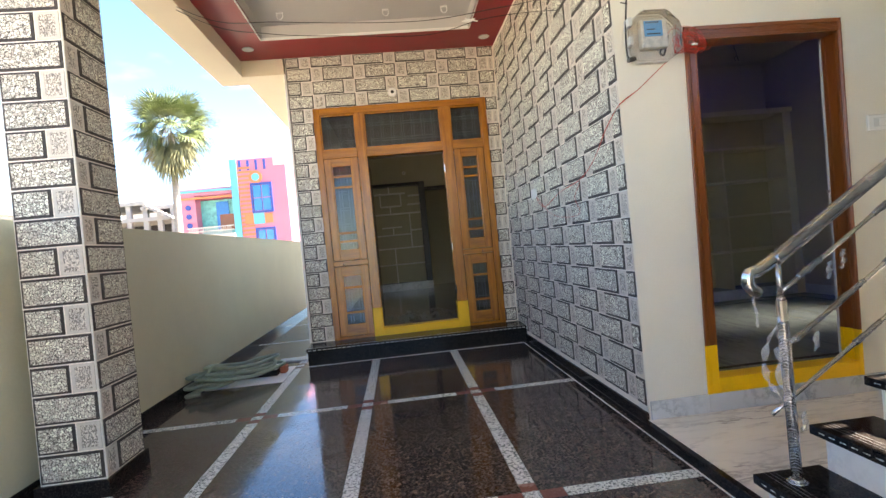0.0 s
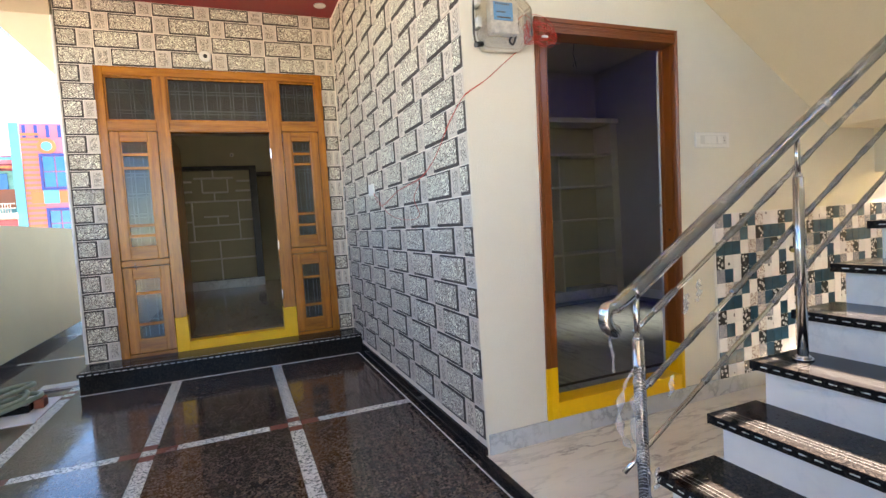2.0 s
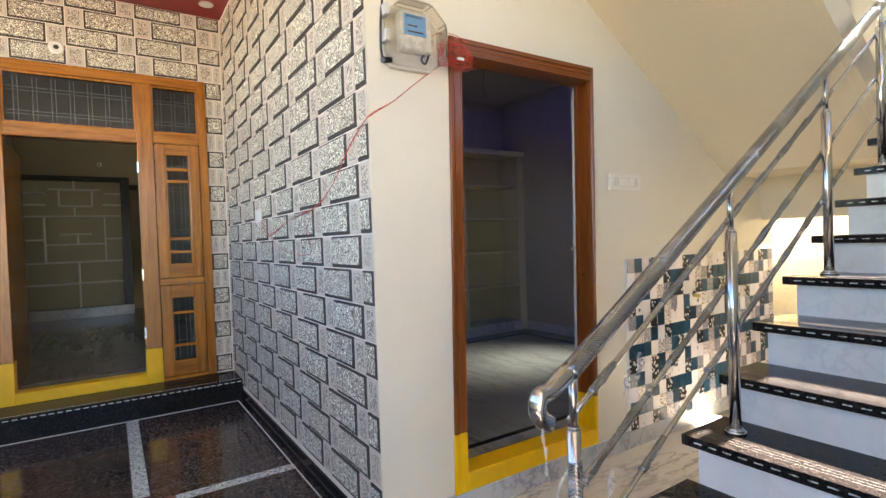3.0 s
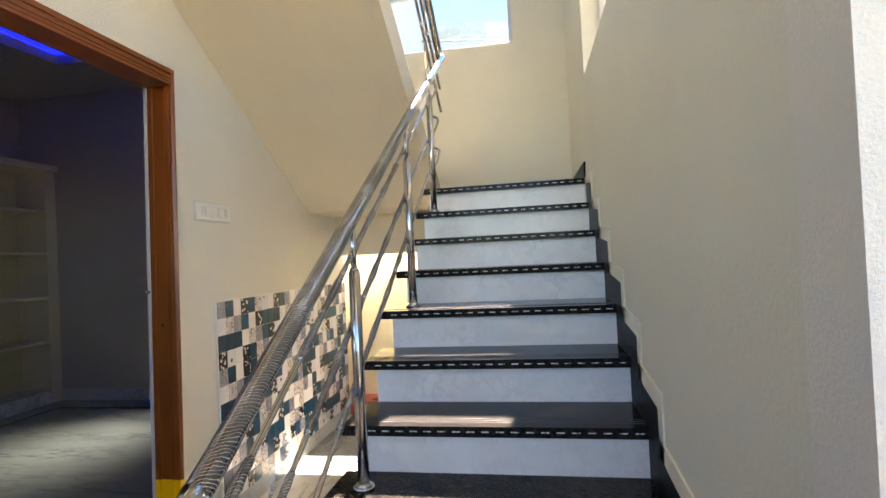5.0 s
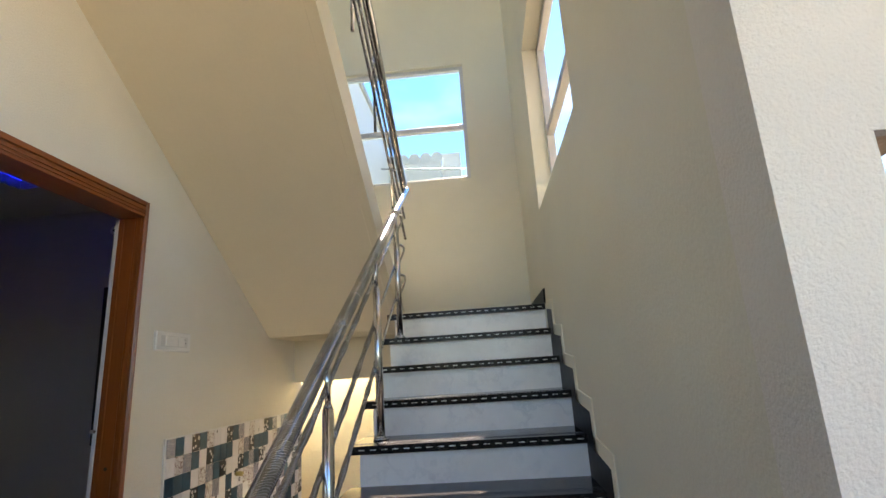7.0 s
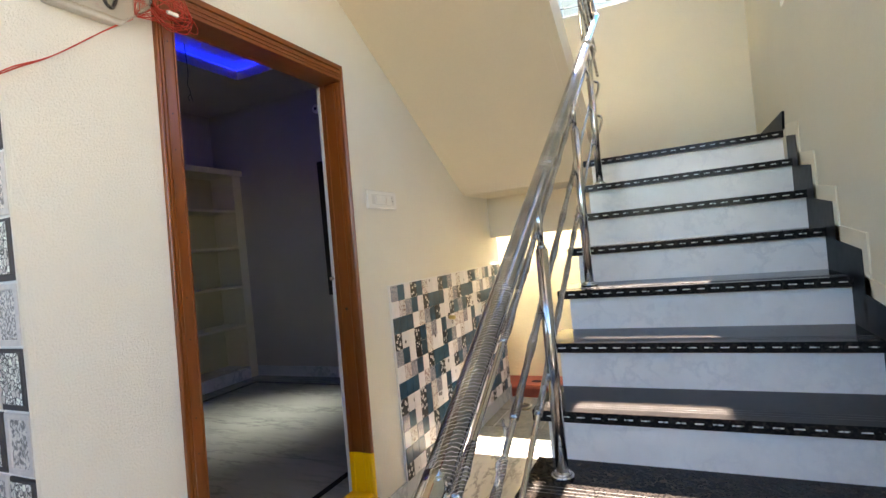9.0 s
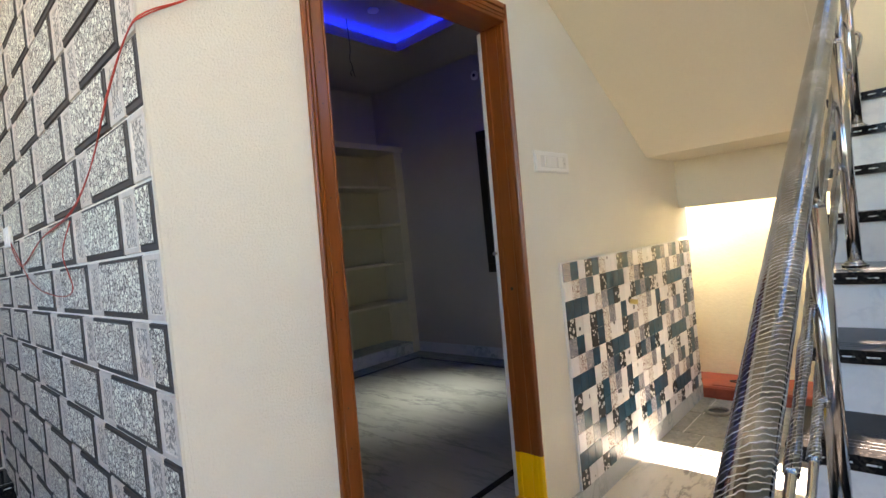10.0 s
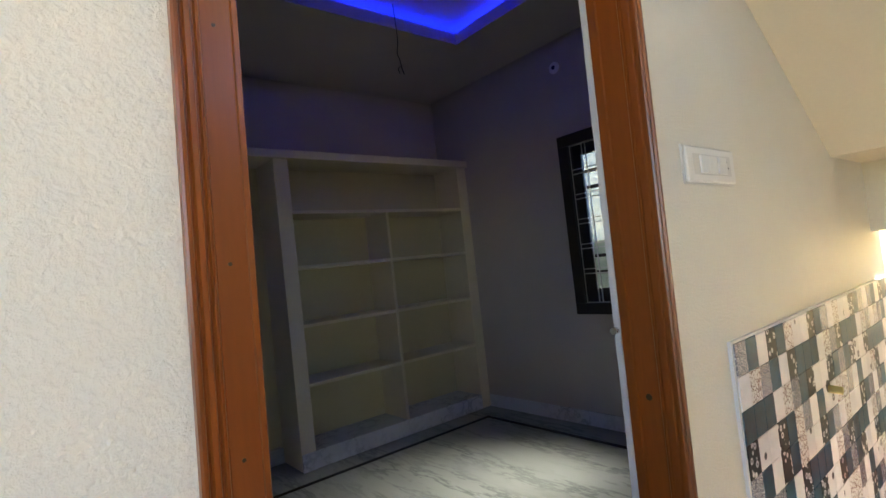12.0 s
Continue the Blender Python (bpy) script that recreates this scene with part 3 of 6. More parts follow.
# ---- stair tower ----
boxes("wall_stair_right", [(1.36, 2.35, 0.70, YS, 0, 6.2), (3.68, 5.0, 0.70, YS, 0, 6.2), (2.35, 3.68, 0.70, YS, 0, 2.46), (2.35, 3.68, 0.70, YS, 3.62, 6.2)],
      "tower", kind="structure", label="cream plaster wall beside the stair")
boxes("wall_stair_end", [(XB, 5.0, YS, 1.27, 1.72, 6.2), (XB, 5.0, 2.50, YD, 1.72, 6.2), (XB, 5.0, 1.27, 2.50, 1.72, 3.18), (XB, 5.0, 1.27, 2.50, 4.34, 6.2)], "tower", kind="structure", label="cream plaster end wall of the stair tower")
boxes("roof_tower", [(1.0, 5.1, 0.5, 3.1, 6.2, 6.35)], "cream2", kind="structure")
boxes("landing_slab", [(4.30, XB, YS, YD, 1.835, 1.872)], "cream2", kind="structure")
boxes("beam_landing", [(4.83, 4.97, YS, YD, 1.49, 1.86)], "cream2", kind="structure", label="cream beam under the stair landing")
# end pier of the stair wall, with the notch beside it
bm = bmesh.new()
prism(bm, [(YS, 0), (YS, 6.2), (0.645, 6.2), (0.645, 2.03), (0.63, 2.02), (0.63, 1.79), (0.70, 1.79), (0.70, 1.30), (0.60, 1.28), (0.60, 0)], 0, 1.225, 1.36)
part("wall_stair_pier", bm, "cream", kind="structure", label="cream end of the stair wall with a notch beside it")

boxes("notch_soffit", [(1.226, 1.359, 0.632, 0.699, 1.780, 1.7895)], plain("bare_brown_mortar", (0.16, 0.125, 0.10), 0.9, var=0.3, scale=12, bmp=0.5, bscale=40), kind="structure")

# ---- rooms behind ----
boxes("room_floor", [(1.6, 4.9, YD + 0.12, 6.4, -0.1, ZI), (1.60, 5.0, YD, YD + 0.12, -0.1, 0.17)], "roommarble", kind="structure", label="grey streaked marble room floor")
boxes("hall_floor", [(-1.0, 4.9, YF + 0.2, 13.0, -0.1, ZI + 0.02)], "roommarble", kind="structure", label="grey marble hall floor")
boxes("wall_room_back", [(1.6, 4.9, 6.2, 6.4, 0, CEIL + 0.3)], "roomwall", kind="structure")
# gap at y 9.3 to 10.4: unseen opening added to brighten the hall
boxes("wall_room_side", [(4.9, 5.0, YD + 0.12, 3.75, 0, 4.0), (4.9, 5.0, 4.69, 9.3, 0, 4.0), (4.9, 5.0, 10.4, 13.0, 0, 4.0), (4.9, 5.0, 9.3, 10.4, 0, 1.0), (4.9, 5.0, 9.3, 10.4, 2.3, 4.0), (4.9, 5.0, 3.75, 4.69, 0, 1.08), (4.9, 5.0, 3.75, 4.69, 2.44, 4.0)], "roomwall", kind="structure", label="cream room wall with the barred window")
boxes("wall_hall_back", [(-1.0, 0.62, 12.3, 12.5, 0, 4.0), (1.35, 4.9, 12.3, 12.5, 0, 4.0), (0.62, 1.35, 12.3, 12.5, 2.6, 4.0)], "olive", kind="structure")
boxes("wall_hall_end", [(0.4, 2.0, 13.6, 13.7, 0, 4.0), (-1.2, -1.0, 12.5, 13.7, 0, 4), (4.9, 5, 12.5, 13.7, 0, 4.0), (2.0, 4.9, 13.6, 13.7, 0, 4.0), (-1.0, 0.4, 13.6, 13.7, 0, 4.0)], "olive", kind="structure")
# hall ceiling reuses the darkened room paint to keep the hall dim
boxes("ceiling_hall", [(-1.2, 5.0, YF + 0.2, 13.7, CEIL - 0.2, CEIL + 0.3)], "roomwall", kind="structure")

# ---- staircase ----
stair = thing("staircase", (1.3, 1.4, 0), "open staircase with black granite treads and white marble risers", "staircase")


def dashes(x0, y0, y1, z0, z1, step=0.05, ln=0.027):
    bm = bmesh.new()
    y = y0 + 0.015
    while y < y1 - ln:
        bx(bm, x0 - 0.0012, x0 + 0.002, y, y + ln, z0, z1)
        y += step
    return bm


for n, x0 in enumerate(NOSE, 1):
    z = R * n
    x1 = NOSE[n] if n < 11 else XB
    bm = bmesh.new()
    bx(bm, x0, x0 + 0.05, YS + 0.002, YE, z - 0.036, z)
    bx(bm, x0 + 0.05, x1 + 0.03 if n < 11 else XB, YS + 0.002, YE if n < 10 else YE - 0.02, z - 0.018, z)
    bmesh.ops.remove_doubles(bm, verts=bm.verts, dist=0.0001)
    tr = part("tread", bm, "granite_fine", stair)
    part("inlay", dashes(x0, YS + 0.01, YE, z - 0.0195, z - 0.0155), "strip", tr, kind="stuff")
    boxes("groove", [(x0 + d, x0 + d + 0.0016, YS + 0.01, YE - 0.004, z, z + 0.0008) for d in (0.045, 0.065, 0.085)], "groove", tr, kind="stuff")
    boxes("riser", [(x0 + 0.03, x0 + 0.048, YS + 0.002, YE - 0.045, max(z - R, 0), z - 0.036)], "riser", stair)
    if n < 11:
        xa, xb = x0 - 0.115, x1 - 0.115
        for nm, g, mt, y1 in (("skirting", 0.0, "skirtblack", YS + 0.008), ("skirting_edge", 0.055, "skirtcream", YS + 0.0065)):
            bm = bmesh.new()
            prism(bm, [(xa - g, z - R + 0.0), (xb + 0.02, z - R + 0.0), (xb + 0.02, z + 0.128 + g), (xb - g, z + 0.125 + g), (xa - g, z + 0.10 + g)], 1, YS + 0.0005, y1)
            part(nm, bm, mt, stair)
bm = bmesh.new()
zz = R * 11
prism(bm, [(XB - 0.05, zz), (3.86, zz), (3.83, zz + 0.09), (XB - 0.05, zz + 0.10)], 1, YS + 0.0005, YS + 0.012)
part("skirting", bm, "skirtblack", stair)
bm = bmesh.new()
pts = [(NOSE[0] + 0.05, 0.0)]
for n, x0 in enumerate(NOSE, 1):
    pts += [(x0 + 0.048, R * n - R - 0.018 if n > 1 else 0.0), (x0 + 0.048, R * n - 0.018)]
pts = pts[2:] + [(XB, R * 11 - 0.018), (XB, R * 11 - 0.07), (4.30, R * 11 - 0.07), (4.0, 1.62), (1.75, 0.0)]
prism(bm, [(NOSE[0] + 0.05, 0.0)] + pts, 1, YS + 0.003, YE - 0.05)
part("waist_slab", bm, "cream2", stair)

# upper flight, seen from below
up = thing("upper_flight", (4.3, 2.4, 1.83), "cream plastered upper stair flight rising over the apron", "staircase")
Y2 = 1.87
sl = 0.65
bm = bmesh.new()
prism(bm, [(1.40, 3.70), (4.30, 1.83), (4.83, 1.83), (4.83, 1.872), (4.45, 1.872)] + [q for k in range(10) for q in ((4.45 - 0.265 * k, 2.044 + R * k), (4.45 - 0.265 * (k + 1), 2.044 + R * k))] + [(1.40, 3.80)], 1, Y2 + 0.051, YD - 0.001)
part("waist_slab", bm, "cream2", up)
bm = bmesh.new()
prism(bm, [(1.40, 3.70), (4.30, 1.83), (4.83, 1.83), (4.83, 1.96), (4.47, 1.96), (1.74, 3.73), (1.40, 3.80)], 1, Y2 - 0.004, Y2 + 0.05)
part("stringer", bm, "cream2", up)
for k in range(10):
    boxes("tread", [(4.45 - 0.265 * (k + 1), 4.48 - 0.265 * k, Y2 + 0.052, YD - 0.001, 2.044 + R * k, 2.064 + R * k)], "granite_fine", up, 0.002)
boxes("floor_upper", [(0.9, 1.40, 1.2, YD, 3.60, 3.9)], "cream2", kind="structure")

# ---- stainless railing ----
rail = thing("stair_railing", (1.42, 1.79, R), "stainless steel stair railing still wrapped in torn clear film", "railing")
YP = 1.79
HZ = lambda x: 0.985 + 0.637 * (x - 1.29)
POSTS = [(1.405, 1), (2.235, 4), (3.06, 7), (3.74, 10)]
pts = [(1.315, YP, 0.93), (1.290, YP, 0.945), (1.275, YP, 0.975), (1.285, YP, 1.01), (1.32, YP, HZ(1.32) + 0.012), (1.40, YP, HZ(1.40) + 0.005)]
bm = bmesh.new()
tube(bm, curve_pts(pts, 4), [0.024] * 20 + [0.025], 14)
part("rail_end", bm, "steel", rail)
random.seed(5)
bm = bmesh.new()
xs = [1.39 + 0.012 * i for i in range(190)]
tube(bm, [(x, YP, HZ(x)) for x in xs], [0.0262 + random.uniform(0, 0.0005) for i in range(190)], 14)
part("handrail_wrapped", bm, "film", rail, "handrail wrapped in wrinkled clear film")
bm = bmesh.new()
tube(bm, curve_pts([(xs[-1], YP, HZ(xs[-1])), (4.2, YP, HZ(4.2)), (4.33, YP, HZ(4.33)), (4.375, YP + 0.01, HZ(4.36))], 6), 0.0255, 14)
part("handrail", bm, "steel", rail, "bare chrome-bright handrail end")
for i, (x, n) in enumerate(POSTS):
    z = R * n
    bm = bmesh.new()
    tube(bm, [(x, YP, z), (x, YP, z + 0.008), (x, YP, z + 0.0085)], [0.036, 0.036, 0.030], 18)
    tube(bm, [(x, YP, z + 0.008), (x, YP, z + 0.014), (x, YP, z + 0.02)], [0.030, 0.028, 0.022], 18)
    part("post_flange", bm, "steel", rail)
    bm = bmesh.new()
    tube(bm, [(x, YP, z + 0.01), (x, YP, z + 0.72), (x, YP, z + 0.722)], [0.0195, 0.0195, 0.014], 16)
    tube(bm, [(x, YP, z + 0.722), (x, YP, z + 0.732)], 0.0155, 14)
    part("post", bm, "steel", rail)
    bm = bmesh.new()
    tube(bm, [(x, YP, z + 0.72), (x, YP, HZ(x) - 0.012)], 0.0105, 12)
    part("post_pin", bm, "steel", rail)
for j, d in enumerate((0.15, 0.37, 0.575)):
    x0 = (1.41, 1.41, 1.34)[j]
    pts = [(x0 + 0.06 * k, YP + 0.022, HZ(x0 + 0.06 * k) - d) for k in range(int((4.05 - x0) / 0.06))]
    bm = bmesh.new()
    tube(bm, pts, 0.0085, 10)
    part("mid_rail", bm, "steel", rail)
    # wrinkled film left on the lower rails, in lumps
    random.seed(20 + j)
    bm = bmesh.new()
    for a, b in (((1.5, 1.62), (1.85, 3.2)), ((1.46, 1.80), (1.88, 3.2)), ((1.72, 1.86), (2.1, 3.3)))[j]:
        k = int((b - a) / 0.012)
        q = [(a + 0.012 * i, YP + 0.022, HZ(a + 0.012 * i) - d + random.uniform(-0.002, 0.002)) for i in range(k)]
        tube(bm, q, [0.0095 + max(0, math.sin(i * 0.37 + j)) * 0.003 + random.uniform(0, 0.0016) for i in range(k)], 9)
    part("rail_film", bm, "film", rail, "crumpled clear film on the rail")
for x, n in POSTS[:1]:
    bm = bmesh.new()
    z = R * n
    random.seed(9)
    tube(bm, [(x + random.uniform(-0.0003, 0.0003), YP, z + 0.05 + 0.01 * i) for i in range(60)], [0.0202 + random.uniform(0, 0.0006) for _ in range(60)], 12)
    part("post_film", bm, "film", rail, "crumpled clear film on the post")
# brackets at the landing end
bm = bmesh.new()
for d in (0.15, 0.37, 0.575):
    z = HZ(3.80) - d + 0.14
    tube(bm, curve_pts([(3.74, YP, z - 0.16), (3.80, YP - 0.02, z - 0.10), (3.86, YP - 0.03, z - 0.02), (3.84, YP, z), (3.80, YP + 0.03, z)], 5), 0.008, 8)
part("bracket", bm, "steel", rail)


# loose flaps of film
def flap(name, pts, w, seed):
    random.seed(seed)
    bm = bmesh.new()
    c = curve_pts(pts, 6)
    prev = None
    for i, p in enumerate(c):
        a = i * 0.55 + seed
        ww = w * (0.5 + 0.5 * math.sin(math.pi * i / (len(c) - 1))) + 0.002
        o = Vector((math.cos(a) * ww, 0.35 * math.sin(a) * ww, 0.4 * math.sin(a * 1.7) * ww))
        cur = [bm.verts.new(p - o), bm.verts.new(p + Vector((random.uniform(-1, 1), random.uniform(-1, 1), 0)) * 0.006), bm.verts.new(p + o)]
        if prev:
            for k in range(2):
                f = bm.faces.new((prev[k], prev[k + 1], cur[k + 1], cur[k]))
                f.smooth = True
        prev = cur
    ob = part(name, bm, "filmthin", rail, "torn flap of clear film")
    m = ob.modifiers.new("thickness", "SOLIDIFY")
    m.thickness = 0.0006
    return ob


ft, nt, p = fresh("thin_clear_film", 0.12)
nt.nodes.remove(p)
tb, gl, ms = nt.nodes.new("ShaderNodeBsdfTransparent"), nt.nodes.new("ShaderNodeBsdfPrincipled"), nt.nodes.new("ShaderNodeMixShader")
gl.inputs["Base Color"].default_value, gl.inputs["Roughness"].default_value = (0.8, 0.8, 0.8, 1), 0.2
ms.inputs["Fac"].default_value = 0.27
nt.links.new(tb.outputs[0], ms.inputs[1])
nt.links.new(gl.outputs[0], ms.inputs[2])
nt.links.new(ms.outputs[0], nt.nodes["Material Output"].inputs["Surface"])
M["filmthin"] = ft
X0 = 1.405
flap("film_flap", [(X0 - 0.02, YP, 0.80), (X0 - 0.07, YP, 0.74), (X0 - 0.09, YP, 0.66), (X0 - 0.08, YP, 0.58), (X0 - 0.04, YP, 0.52)], 0.016, 1)
flap("film_flap", [(X0 - 0.01, YP, 0.78), (X0 - 0.04, YP - 0.03, 0.72), (X0 - 0.045, YP - 0.03, 0.62), (X0 - 0.02, YP - 0.02, 0.52), (X0, YP - 0.02, 0.44)], 0.03, 2)
flap("film_flap", [(1.29, YP, 0.925), (1.292, YP, 0.89), (1.30, YP, 0.86), (1.298, YP, 0.80)], 0.006, 3)
for sx, d, sd in ((1.60, 0.15, 4), (1.52, 0.37, 5), (1.66, 0.15, 6), (1.44, 0.62, 7), (1.40, 0.68, 8)):
    z = HZ(sx) - d
    flap("film_flap", [(sx, YP - 0.03, z), (sx - 0.015, YP - 0.04, z - 0.02), (sx - 0.01, YP - 0.035, z - 0.05), (sx - 0.02, YP - 0.03, z - 0.075)], 0.014, sd)

# railing of the upper flight
rail2 = thing("upper_stair_railing", (4.2, 1.82, 2.2), "dark wrapped steel railing along the upper flight", "railing")
SL2 = -0.64
HZ2 = lambda x: 3.02 + SL2 * (x - 4.33)
for j, d in enumerate((0.0, 0.15, 0.33, 0.50)):
    bm = bmesh.new()
    pts = [(x, 1.815, HZ2(x) - d) for x in (4.33, 3.8, 3.2, 2.6, 2.0, 1.5)]
    if j == 0:
        pts = [(4.375, 1.80, 2.93), (4.37, 1.81, 2.97)] + pts
    tube(bm, pts, 0.024 if j == 0 else 0.0095, 10)
    part("handrail" if j == 0 else "mid_rail", bm, "film" if j else "steel", rail2)
for k in range(5):
    x = 3.95 - 0.53 * k
    bm = bmesh.new()
    zt = HZ2(x)
    tube(bm, [(x, 1.84, zt - 0.62), (x, 1.835, zt - 0.1), (x, 1.82, zt)], 0.010, 10)
    part("post", bm, "steel", rail2)

# ---- tile panel beside the second door ----
panel = thing("tile_panel", (3.10, YD, 0.17), "wall panel of small teal, white and flower-printed glazed tiles", "tile panel", kind="structure")
boxes("backing", [(3.072, 4.97, YD - 0.010, YD, 0.168, 1.262)], "white", panel)
TW, THh = 0.0752, 0.0912
PAT = ["gtwdtrlwdtgw", "wrgtwdtttwrg", "tttwrgtdlwdt", "dlwdtrgwtwlr"] * 3
KEY = {"g": "t_grey", "t": "t_teal", "w": "t_white", "d": "t_dark", "r": "t_red", "l": "t_leaf"}
TM = {}
for kk in "gtwdrl":
    bm = bmesh.new()
    bx(bm, 0.0007, TW - 0.0007, -0.0035, 0, 0.0007, THh - 0.0007)
    bmesh.ops.bevel(bm, geom=[e for e in bm.edges if all(v.co.y < -0.003 for v in e.verts)], offset=0.0012, segments=1, affect="EDGES")
    me = bpy.data.meshes.new("glazed_tile")
    bm.to_mesh(me)
    bm.free()
    me.materials.append(M[KEY[kk]])
    TM[kk] = me
for r in range(12):
    for c in range(25):
        kk = PAT[r][(c + 5 * (c // 12)) % 12]
        ob = new("glazed_tile", TM[kk])
        ob.parent = panel
        ob.location = (3.082 + c * TW - 3.10, -0.010, 1.256 - (r + 1) * THh - 0.17)
tap = thing("water_point", (3.82, YD - 0.01, 0.96), "yellowish capped water outlet stub in the tile panel", "pipe stub")
bm = bmesh.new()
tube(bm, [(3.815, YD - 0.014, 0.965), (3.815, YD - 0.055, 0.962), (3.815, YD - 0.056, 0.962)], [0.014, 0.0135, 0.008], 12)
part("stub", bm, plain("brass_yellow", (0.45, 0.36, 0.12), 0.4, var=0.2), tap)
bm = bmesh.new()
tube(bm, [(3.812, YD - 0.0125, 0.975), (3.812, YD - 0.0145, 0.975)], 0.022, 12)
part("hole_collar", bm, "black", tap)

# paved yard behind and red oxide platform
yard = boxes("yard_floor", [(3.75, 5.36, -3.0, 13.0, -0.3, 0.035)], "black", kind="structure", label="rough stone paving behind the stair")
random.seed(3)
y = 1.95
for row, (x0, x1) in enumerate(((3.95, 4.25), (4.25, 4.62), (4.62, 4.97))):
    y = 1.93 + 0.17 * (row % 2)
    first = 1.90
    while y < YD + 0.5:
        y2 = min(y + random.uniform(0.33, 0.46), YD - 0.003)
        if y2 - first > 0.05:
            boxes("paving_stone", [(x0 + 0.004, x1 - 0.004, first + 0.004, y2 - 0.004, 0.03, 0.066 + random.uniform(-0.002, 0.003))], "slate", yard, 0.004)
        first = y2
        if y2 >= YD - 0.004:
            break
        y = y2
boxes("yard_platform", [(4.97, 5.36, 0.4, 3.9, 0.03, 0.15)], "redfloor", kind="structure", bev=0.012, label="red oxide cement platform against the boundary wall")
lid = thing("drain_cover", (5.13, 2.63, 0.15), "red oxide drain cover with a rusty oval handle slot", "cover")
boxes("cover", [(5.0, 5.30, 2.42, 2.82, 0.15, 0.158)], "redfloor", lid, 0.003)
bm = bmesh.new()
tube(bm, [(5.13 + 0.02 * math.cos(a), 2.68 + 0.045 * math.sin(a), 0.160) for a in [i * math.pi / 6 for i in range(13)]], 0.005, 6)
part("handle", bm, "black", lid)
ring = thing("floor_drain", (4.68, 2.70, 0.066), "round stone-rimmed floor drain with a dark grate", "drain")
bm = bmesh.new()
tube(bm, [(4.68 + 0.075 * math.cos(a), 2.70 + 0.075 * math.sin(a), 0.078) for a in [i * math.pi / 9 for i in range(19)]], 0.012, 8)
part("rim", bm, "slate", ring)
bm = bmesh.new()
tube(bm, [(4.68, 2.70, 0.068), (4.68, 2.70, 0.072)], 0.065, 16)
part("grate", bm, "black", ring)

# switchboards
M["switchgrey"] = plain("switch_shadow_grey", (0.66, 0.65, 0.62), 0.5, var=0.05)


def switchboard(name, x0, x1, z0, z1, y, label, n=3):
    t = thing(name, ((x0 + x1) / 2, y, z0), label, "switchboard")
    # grey rim and bed draw the shadow lines round plate and switches
    boxes("back_plate", [(x0 - 0.003, x1 + 0.003, y - 0.005, y, z0 - 0.003, z1 + 0.003)], "switchgrey", t, 0.001)
    boxes("plate", [(x0, x1, y - 0.014, y - 0.005, z0, z1)], "white", t, 0.004)
    boxes("switch_bed", [(x0 + (x1 - x0) * 0.12, x1 - (x1 - x0) * 0.10, y - 0.0145, y - 0.014, z0 + (z1 - z0) * 0.21, z1 - (z1 - z0) * 0.21)], "switchgrey", t)
    w = (x1 - x0) * 0.74 / (n + 1)
    xa = x0 + (x1 - x0) * 0.13
    for i in range(n):
        boxes("switch", [(xa + w * (i * 1.0 + 0.6), xa + w * (i + 1.5), y - 0.020 + (0.003 if i % 2 else 0), y - 0.0145, z0 + (z1 - z0) * 0.25, z1 - (z1 - z0) * 0.25)], "white", t, 0.0015)
    bm = bmesh.new()
    for dx, dz in ((0, 0.25), (-0.008, -0.1), (0.008, -0.1)):
        cx, cz = xa + w * (n + 0.9) - 0.012, (z0 + z1) / 2 + dz * 0.05
        tube(bm, [(cx + dx, y - 0.0146, cz), (cx + dx, y - 0.0156, cz)], 0.0025, 8)
    part("socket_holes", bm, "black", t)
    return t


switchboard("switchboard", 2.944, 3.240, 1.692, 1.788, YD, "white modular switchboard with three switches and a socket")
sb2 = thing("switch_box", (XR - 0.008, 4.9, 1.6), "small white switch plate on the stone-clad wall", "switchboard")
boxes("plate", [(XR - 0.024, XR - 0.007, 4.82, 4.98, 1.60, 1.70)], "white", sb2, 0.004)
boxes("switch", [(XR - 0.028, XR - 0.024, 4.87, 4.93, 1.62, 1.68)], "white", sb2, 0.001)

# ---- main door ----
door = thing("main_door", (0.13, YF, TH), "varnished teak double-fronted entrance frame with barred sidelights and fanlights, opening ajar", "door", kind="structure")
FY0, FY1 = YF - 0.03, YF + 0.11
zt = 2.50
PL0, PL1, PR0, PR1 = -0.435, -0.322, 0.605, 0.735
def bar(name, b, parent=door, horiz=False, bev=0.004, mt=None, **kw):
    return boxes(name, [b], mt or ("woodh" if horiz else "wood"), parent, bev, **kw)
bar("jamb", (DX0, DX0 + 0.075, FY0, FY1, TH, DZ1))
bar("jamb", (DX1 - 0.075, DX1, FY0, FY1, TH, DZ1))
bar("head", (DX0 + 0.075, DX1 - 0.075, FY0, FY1, DZ1 - 0.085, DZ1), horiz=True)
bar("mullion", (PL0, PL1, FY0 - 0.004, FY1, 0.545, DZ1 - 0.085))
bar("mullion", (PR0, PR1, FY0 - 0.004, FY1, 0.52, DZ1 - 0.085))
bar("post_foot", (PL0 - 0.002, PL1 + 0.002, FY0 - 0.006, FY1, TH, 0.545), mt="yellow", label="yellow-painted foot of the frame")
bar("post_foot", (PR0 - 0.002, PR1 + 0.002, FY0 - 0.006, FY1, TH, 0.52), mt="yellow", label="yellow-painted foot of the frame")
bar("threshold", (PL1 + 0.002, PR0 - 0.002, FY0 - 0.006, FY1, TH, 0.295), mt="yellow", label="yellow-painted threshold")
bar("transom", (DX0 + 0.075, PL0, FY0, FY1, 2.40, zt), horiz=True)
bar("transom", (PL1, PR0, FY0, FY1, 2.40, zt), horiz=True)
bar("transom", (PR1, DX1 - 0.075, FY0, FY1, 2.40, zt), horiz=True)
